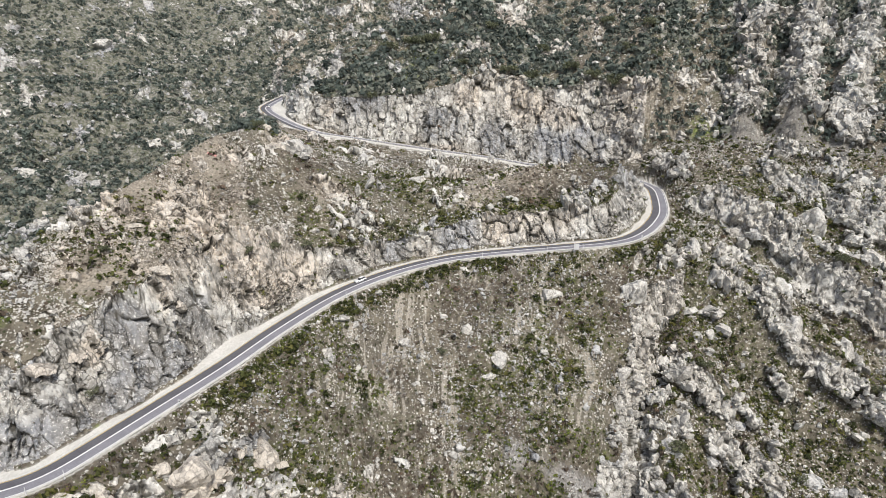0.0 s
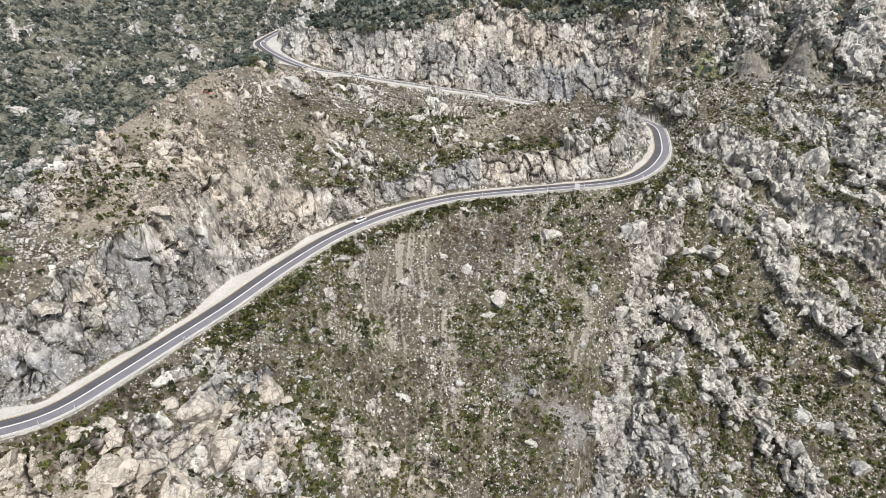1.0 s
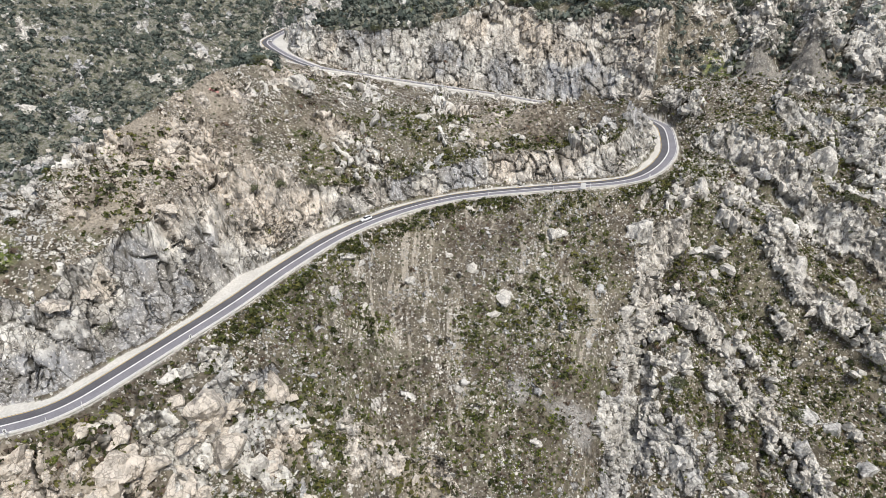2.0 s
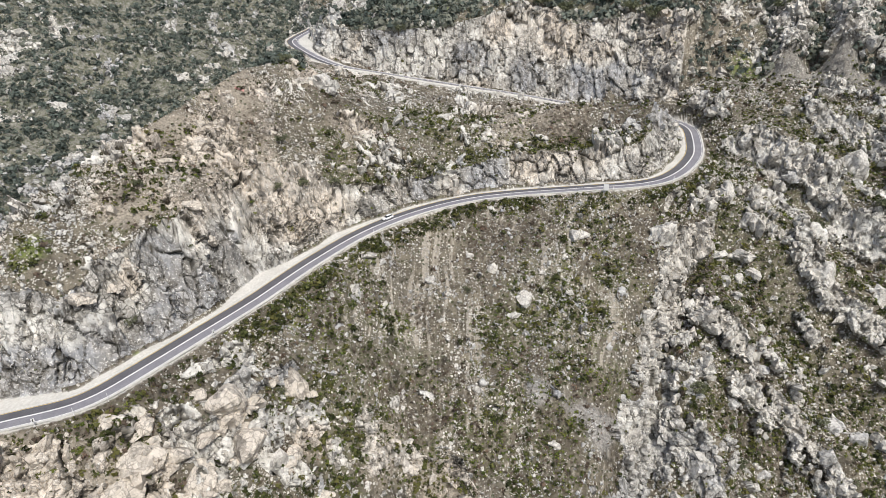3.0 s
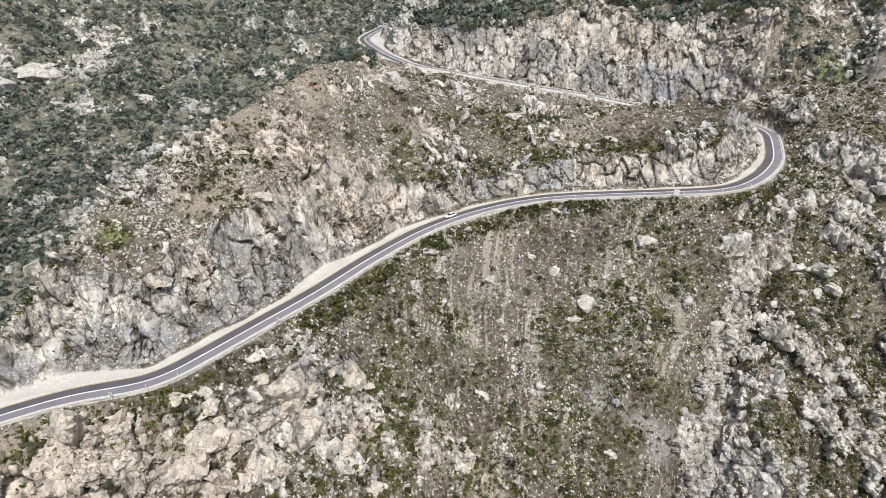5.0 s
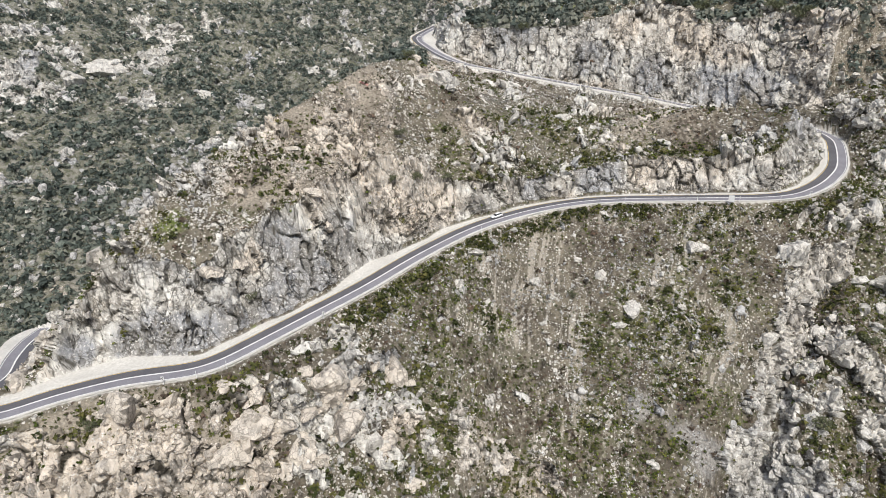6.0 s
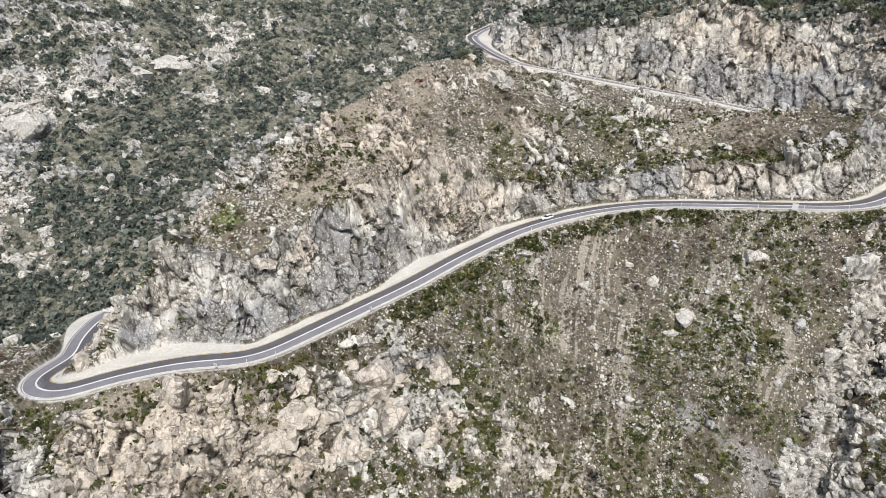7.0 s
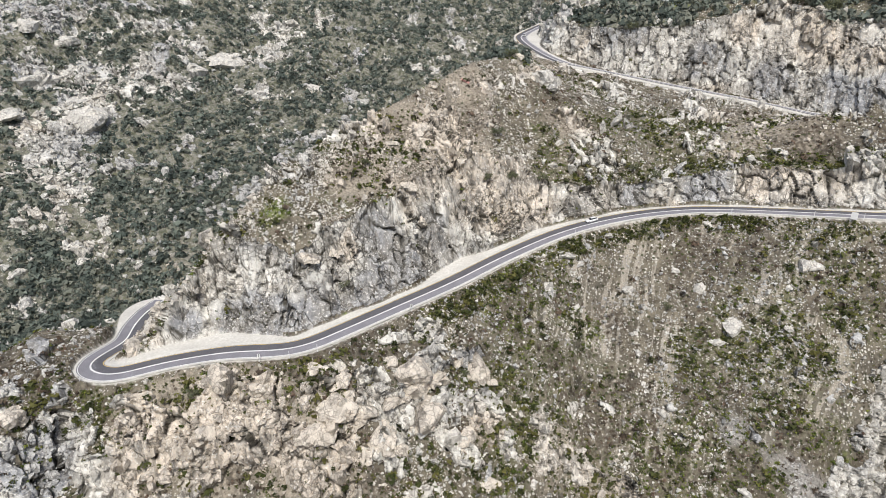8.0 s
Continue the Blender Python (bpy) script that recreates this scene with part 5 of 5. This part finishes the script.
PALE_SHAPES, TAN_SHAPES, GREY_SHAPES = boulder_meshes(ROCK_PALE, "boulder"), boulder_meshes(ROCK_TAN, "boulder"), boulder_meshes(ROCK_GREY, "boulder")
r_ = random.Random(11)
for rows_, shapes_, label_, group_ in (
        (TALUS_BOULDERS, PALE_SHAPES, "pale granite boulder lying among scrub on the slope", "boulders on the open slope"),
        (LEFT_BOULDERS, TAN_SHAPES, "tan weathered granite block in the rock face below the road", "blocks below the road"),
        (HILL_BOULDERS, TAN_SHAPES, "tan rounded boulder on the dry hillside", "boulders on the hill"),
        (FAR_BOULDERS, PALE_SHAPES, "large pale boulder among scrub on the far hillside", "boulders on the far hillside"),
        (SPUR_BOULDERS, PALE_SHAPES, "upright pale rock fin on the spur", "rock fins on the spur"),
        (FLANK_BOULDERS, GREY_SHAPES, "grey granite block on the scrubby flank", "blocks on the flank")):
    for x, y, w, tall in rows_:
        gap, way_, k_ = road_near(np.array([x], np.float32), np.array([y], np.float32))
        need = (VERGE_LEFT if way_[0] > 0 else VERGE_RIGHT)[k_[0]] + 0.85 * w - gap[0]
        if need > 0:                                            # clear of the verge
            x, y = np.array([x, y]) + ROAD_LEFT[k_[0]] * (need if way_[0] > 0 else -need)
        z, n = ground_at(x, y)
        ob = new("boulder", r_.choice(shapes_))
        s = 0.62 * w * (0.7 if group_ in ("rock fins on the spur", "blocks on the flank", "boulders on the hill") else 1.0)
        ob.matrix_world = (Matrix.Translation((x, y, z - s * tall * (0.2 if rows_ is HILL_BOULDERS else 0.0))) @ pose(0, 0, 0, r_.uniform(-18, 18), r_.uniform(-18, 18), r_.uniform(0, 360))
                           @ Matrix.Diagonal((s, s * r_.uniform(0.75, 0.95), s * max(tall, 0.55), 1)))
        tagged(ob, label_, "boulder", group_)


# ---- trees and large shrubs ----
BARK = plain_material("bark", (0.10, 0.085, 0.07), (0.17, 0.15, 0.125), 3.0)
OAK = leaf_material("oak_leaves", (0.065, 0.088, 0.056), (0.17, 0.205, 0.125))


def tree(seed, name, label, category, group, leaves=420):
    """A low mountain oak, about two metres across: forked trunk, limbs and a broken crown of leaf tufts."""
    r = random.Random(seed)
    top = thing(name, label, category, group)
    bm = bmesh.new()
    tube(bm, (0, 0, -0.35), (0.05, 0.02, 0.45), 0.09, 0.065, 7)
    tips = []
    for k in range(6):
        a_ = k * 1.05 + r.uniform(-0.3, 0.3)
        tip = Vector((math.cos(a_) * r.uniform(0.4, 0.75), math.sin(a_) * r.uniform(0.4, 0.75), r.uniform(0.6, 1.15)))
        tube(bm, (0.05, 0.02, 0.4), tip, 0.05, 0.018, 5)
        tips.append(tip)
    part("trunk", bm, BARK, top)
    nr = np.random.default_rng(seed)
    centre = np.array([tips[i] for i in nr.integers(0, 6, leaves)]) + nr.normal(0, 0.20, (leaves, 3)) * (1.1, 1.1, 0.8)
    u, v = nr.normal(0, 1, (leaves, 3)), nr.normal(0, 1, (leaves, 3))
    u *= (0.105 / np.linalg.norm(u, axis=1))[:, None]
    v *= (0.105 / np.linalg.norm(v, axis=1))[:, None]
    pts = np.stack([centre + u, centre + v, centre - u, centre - v], 1).reshape(-1, 3)
    crown = new("crown", sheet_mesh("crown", pts, np.arange(leaves * 4).reshape(-1, 4), {}))
    crown.data.materials.append(OAK)
    crown.parent = top
    return top


def plant(kinds, rows_):
    for n, (x, y, w) in enumerate(rows_):
        z, _ = ground_at(x, y)
        m = pose(x, y, z, 0, 0, r_.uniform(0, 360))
        s = w / 1.9
        if n < len(kinds):
            ob = kinds[n]
            ob.matrix_basis = m
        else:
            ob = copy_thing(kinds[n % len(kinds)], m)
        ob.scale = (s, s, s * r_.uniform(0.8, 1.05))


plant([tree(500 + k, "oak_tree", "dark green bushy oak on the mountainside above the road", "tree", "oaks on the slope") for k in range(4)], TREES)
plant([tree(520 + k, "large_shrub", "rounded dark green shrub between the rocks", "shrub", "large shrubs", 300) for k in range(3)], SHRUB_TREES)


# ---- road furniture ----
WHITE = plain_material("white_enamel", (0.74, 0.74, 0.73), (0.84, 0.84, 0.83), 2.0, 0.45)
STEEL = plain_material("galvanised_steel", (0.42, 0.43, 0.44), (0.52, 0.53, 0.54), 4.0, 0.5)
BLACK = plain_material("black_paint", (0.02, 0.02, 0.02), (0.035, 0.035, 0.035), 4.0, 0.5)


def marker_post(plate):
    """A slim roadside post, with or without a bend marker plate."""
    top = thing("marker_post", "white bend marker plate on a slim post at the road edge" if plate else "slim white marker post at the road edge", "road sign", "posts along the road")
    part("post", tube(bmesh.new(), (0, 0, -0.3), (0, 0, 2.1), 0.075, 0.07, 8), WHITE, top)
    part("foot", box(bmesh.new(), -0.2, 0.2, -0.2, 0.2, -0.2, 0.12, 0.1, 0.02), CONCRETE, top)
    if plate:
        panel = part("plate", box(bmesh.new(), -0.38, 0.38, -0.12, -0.08, 1.1, 2.15, 0, 0.015), WHITE, top)
        bm = bmesh.new()
        for s in (-1, 1):
            q = [bm.verts.new(c) for c in ((-0.22, -0.126, 1.62), (0.0, -0.126, 1.62), (0.2, -0.126, 1.62 + 0.4 * s), (-0.02, -0.126, 1.62 + 0.4 * s))]
            bm.faces.new(q if s > 0 else q[::-1])
        part("chevron", bm, BLACK, panel)
    else:
        part("cap", tube(bmesh.new(), (0, 0, 2.1), (0, 0, 2.18), 0.1, 0.06, 8), STEEL, top)
    return top


POSTS = [(-90.0, 115.1, 1), (-82.2, 117.5, 0), (-78.1, 122.3, 0), (-59.2, 145.6, 1), (-135.0, 98.3, 1), (30.5, 218.6, 0), (55.2, 220.0, 0), (69.4, 219.3, 0),
         (81.8, 219.0, 0), (93.6, 222.0, 1), (-20.0, 200.0, 0)]
models = {}
for x, y, plate in POSTS:
    place, heading, _ = road_at(x, y, -4.75)
    m = Matrix.Translation(place) @ pose(0, 0, 0, 0, 0, heading)
    if plate in models:
        copy_thing(models[plate], m)
    else:
        models[plate] = marker_post(plate)
        models[plate].matrix_basis = m

place, heading, _ = road_at(66.2, 217.8, -5.6)
board = thing("notice_board", "plain white notice board on two posts beside the road", "sign")
board.matrix_basis = Matrix.Translation(place - Vector((0, 0, 0.4))) @ pose(0, 0, 0, 0, 0, -14)
part("panel", box(bmesh.new(), -0.95, 0.95, -0.06, 0.06, 0.7, 3.1, 0, 0.03), WHITE, board)
part("panel_frame", box(bmesh.new(), -1.0, 1.0, 0.0, 0.05, 0.62, 0.74, 0, 0.01), STEEL, board)
for x in (-0.7, 0.7):
    part("post", tube(bmesh.new(), (x, 0.1, -0.6), (x, 0.1, 2.9), 0.06, 0.06, 8), STEEL, board)

place, heading, _ = road_at(57.6, 229.4, 6.4)
pole = thing("service_pole", "thin grey pole leaning against the cut rock face", "pole")
pole.matrix_basis = Matrix.Translation(place) @ pose(0, 0, 0, 0, 8, 0)
part("shaft", tube(bmesh.new(), (0, 0, -0.4), (0, 0, 5.6), 0.09, 0.06, 8), STEEL, pole)
part("bracket", box(bmesh.new(), -0.25, 0.25, -0.05, 0.05, 5.2, 5.35, 0, 0.01), STEEL, pole)

# ---- red sheets left on the hill ----
RED = plain_material("red_plastic", (0.50, 0.24, 0.21), (0.60, 0.33, 0.29), 1.5, 0.6)
for x, y, long_, wide_ in ((-68.6, 229.0, 3.4, 1.1), (-61.8, 230.0, 1.7, 0.7)):
    z, n = ground_at(x, y)
    bm = bmesh.new()
    bmesh.ops.create_grid(bm, x_segments=14, y_segments=6, size=0.5)
    for v in bm.verts:
        crease = 0.16 * noise.noise(Vector((v.co.x * 6, v.co.y * 5, x)))
        v.co = Vector((v.co.x * long_, v.co.y * wide_ * (1 + 0.3 * crease), 0.12 + crease))
    bmesh.ops.solidify(bm, geom=list(bm.faces), thickness=0.02)
    me = bpy.data.meshes.new("red_tarpaulin")
    bm.to_mesh(me)
    bm.free()
    me.materials.append(RED)
    ob = tagged(new("red_tarpaulin", me), "crumpled faded red plastic sheet lying on dry ground", "tarpaulin", "red sheets")
    up = Vector(n).normalized()
    ob.matrix_world = Matrix.Translation((x, y, z + 0.25)) @ Vector((0, 0, 1)).rotation_difference(up).to_matrix().to_4x4() @ pose(0, 0, 0, 0, 0, 8)


# ---- cars ----
def paint_material(name, colour, rough_=0.3, metal=0.0):
    m, nodes, links, bsdf = material(name, rough_)
    at = nodes.new("ShaderNodeTexCoord").outputs["Object"]
    links.new(mix(nodes, links, scale_ramp(nodes, links, noise_at(nodes, links, at, 3.0, 4), 0.4, 0.7, 0, 0.25), colour, tuple(0.8 * c for c in colour)), bsdf.inputs["Base Color"])
    bsdf.inputs["Metallic"].default_value = metal
    bsdf.inputs["Coat Weight"].default_value = 0.5
    return m


CAR_WHITE = paint_material("white_car_paint", (0.80, 0.80, 0.79))
CAR_GLASS = paint_material("dark_glass", (0.03, 0.035, 0.04), 0.08)
RUBBER = plain_material("rubber", (0.02, 0.02, 0.02), (0.035, 0.035, 0.035), 8.0)
ALLOY = paint_material("alloy", (0.45, 0.46, 0.47), 0.35, 0.8)
LAMP_RED = paint_material("red_lens", (0.45, 0.03, 0.03), 0.2)
LAMP_CLEAR = paint_material("clear_lens", (0.70, 0.72, 0.74), 0.1)


def loft(sections, closed=True):
    """A skin over cross sections, each a list of points, with both ends closed."""
    bm = bmesh.new()
    rings = [[bm.verts.new(c) for c in s] for s in sections]
    n = len(rings[0])
    for a_, b_ in zip(rings[:-1], rings[1:]):
        for i in range(n):
            bm.faces.new((a_[i], a_[(i + 1) % n], b_[(i + 1) % n], b_[i]))
    bm.faces.new(rings[0][::-1])
    bm.faces.new(rings[-1])
    bmesh.ops.recalc_face_normals(bm, faces=bm.faces)
    return bm


def hoop(x, half_, z0, z1, tuck):
    return [(x, s * h, z) for s, h, z in ((-1, half_ * 0.94, z0), (-1, half_, z0 + 0.18), (-1, half_, z1 - 0.2), (-1, half_ - tuck, z1),
                                         (1, half_ - tuck, z1), (1, half_, z1 - 0.2), (1, half_, z0 + 0.18), (1, half_ * 0.94, z0))]


def car(label):
    top = thing("car", label, "car")
    part("body", loft([hoop(-2.25, 0.74, 0.34, 0.86, 0.08), hoop(-2.1, 0.86, 0.26, 0.98, 0.08), hoop(-1.2, 0.9, 0.22, 1.02, 0.08), hoop(0.6, 0.9, 0.22, 0.98, 0.08),
                       hoop(1.6, 0.88, 0.24, 0.86, 0.1), hoop(2.1, 0.82, 0.28, 0.74, 0.12), hoop(2.25, 0.7, 0.36, 0.62, 0.1)]), CAR_WHITE, top, "white car body", True)
    part("cabin_glass", loft([[(x, s * h, z) for s, h, z in ((-1, a_, 0.96), (-1, b_, t_), (1, b_, t_), (1, a_, 0.96))]
                              for x, a_, b_, t_ in ((-1.95, 0.76, 0.62, 1.1), (-1.35, 0.8, 0.62, 1.42), (0.0, 0.82, 0.64, 1.46), (0.75, 0.8, 0.66, 1.1), (0.95, 0.78, 0.7, 0.98))]), CAR_GLASS, top, "dark tinted windows", True)
    part("roof", loft([[(x, s * h, z) for s, h, z in ((-1, 0.62, t_ - 0.03), (-1, 0.56, t_ + 0.04), (1, 0.56, t_ + 0.04), (1, 0.62, t_ - 0.03))]
                       for x, t_ in ((-1.45, 1.40), (-0.9, 1.46), (0.0, 1.47), (0.25, 1.38))]), CAR_WHITE, top, "white roof", True)
    for sx in (-1.38, 1.38):
        for sy in (-0.82, 0.82):
            wheel = tagged(new("wheel"))
            wheel.parent = top
            wheel.location = (sx, sy, 0.31)
            o = 0.1 if sy > 0 else -0.1
            part("tyre", tube(bmesh.new(), (0, -0.1, 0), (0, 0.1, 0), 0.32, 0.32, 20), RUBBER, wheel)
            part("rim", tube(bmesh.new(), (0, o * 0.8, 0), (0, o * 1.15, 0), 0.21, 0.19, 12), ALLOY, wheel)
    for sy in (-0.58, 0.58):
        part("headlight", box(bmesh.new(), 2.08, 2.2, sy - 0.17, sy + 0.17, 0.56, 0.68, 0.1, 0.02), LAMP_CLEAR, top, "clear headlight")
        part("tail_light", box(bmesh.new(), -2.27, -2.14, sy - 0.16, sy + 0.16, 0.68, 0.84, 0.1, 0.02), LAMP_RED, top, "red tail light")
    part("front_bumper", box(bmesh.new(), 2.05, 2.3, -0.72, 0.72, 0.3, 0.46, 0.05, 0.04), BLACK, top)
    part("rear_bumper", box(bmesh.new(), -2.32, -2.1, -0.74, 0.74, 0.34, 0.5, 0.05, 0.04), BLACK, top)
    for sy in (-0.95, 0.95):
        part("wing_mirror", box(bmesh.new(), 0.55, 0.72, sy - 0.09, sy + 0.09, 0.98, 1.1, 0.1, 0.03), CAR_WHITE, top)
    return top


for x, y, lane_, way_, label_ in ((-14.7, 210.3, 1.75, 180, "white hatchback driving down the uphill-side lane"), (-78.0, 401.6, -1.75, 0, "white saloon in the bend of the upper road")):
    place, heading, k = road_at(x, y, lane_)
    one = car(label_)
    grade = math.degrees(math.atan2(ROAD[min(k + 3, len(ROAD) - 1), 2] - ROAD[k - 3, 2], 6.0))
    one.matrix_basis = Matrix.Translation(place + Vector((0, 0, 0.115))) @ pose(0, 0, 0, 0, 0, heading) @ pose(0, 0, 0, 0, -grade, 0) @ pose(0, 0, 0, 0, 0, way_)
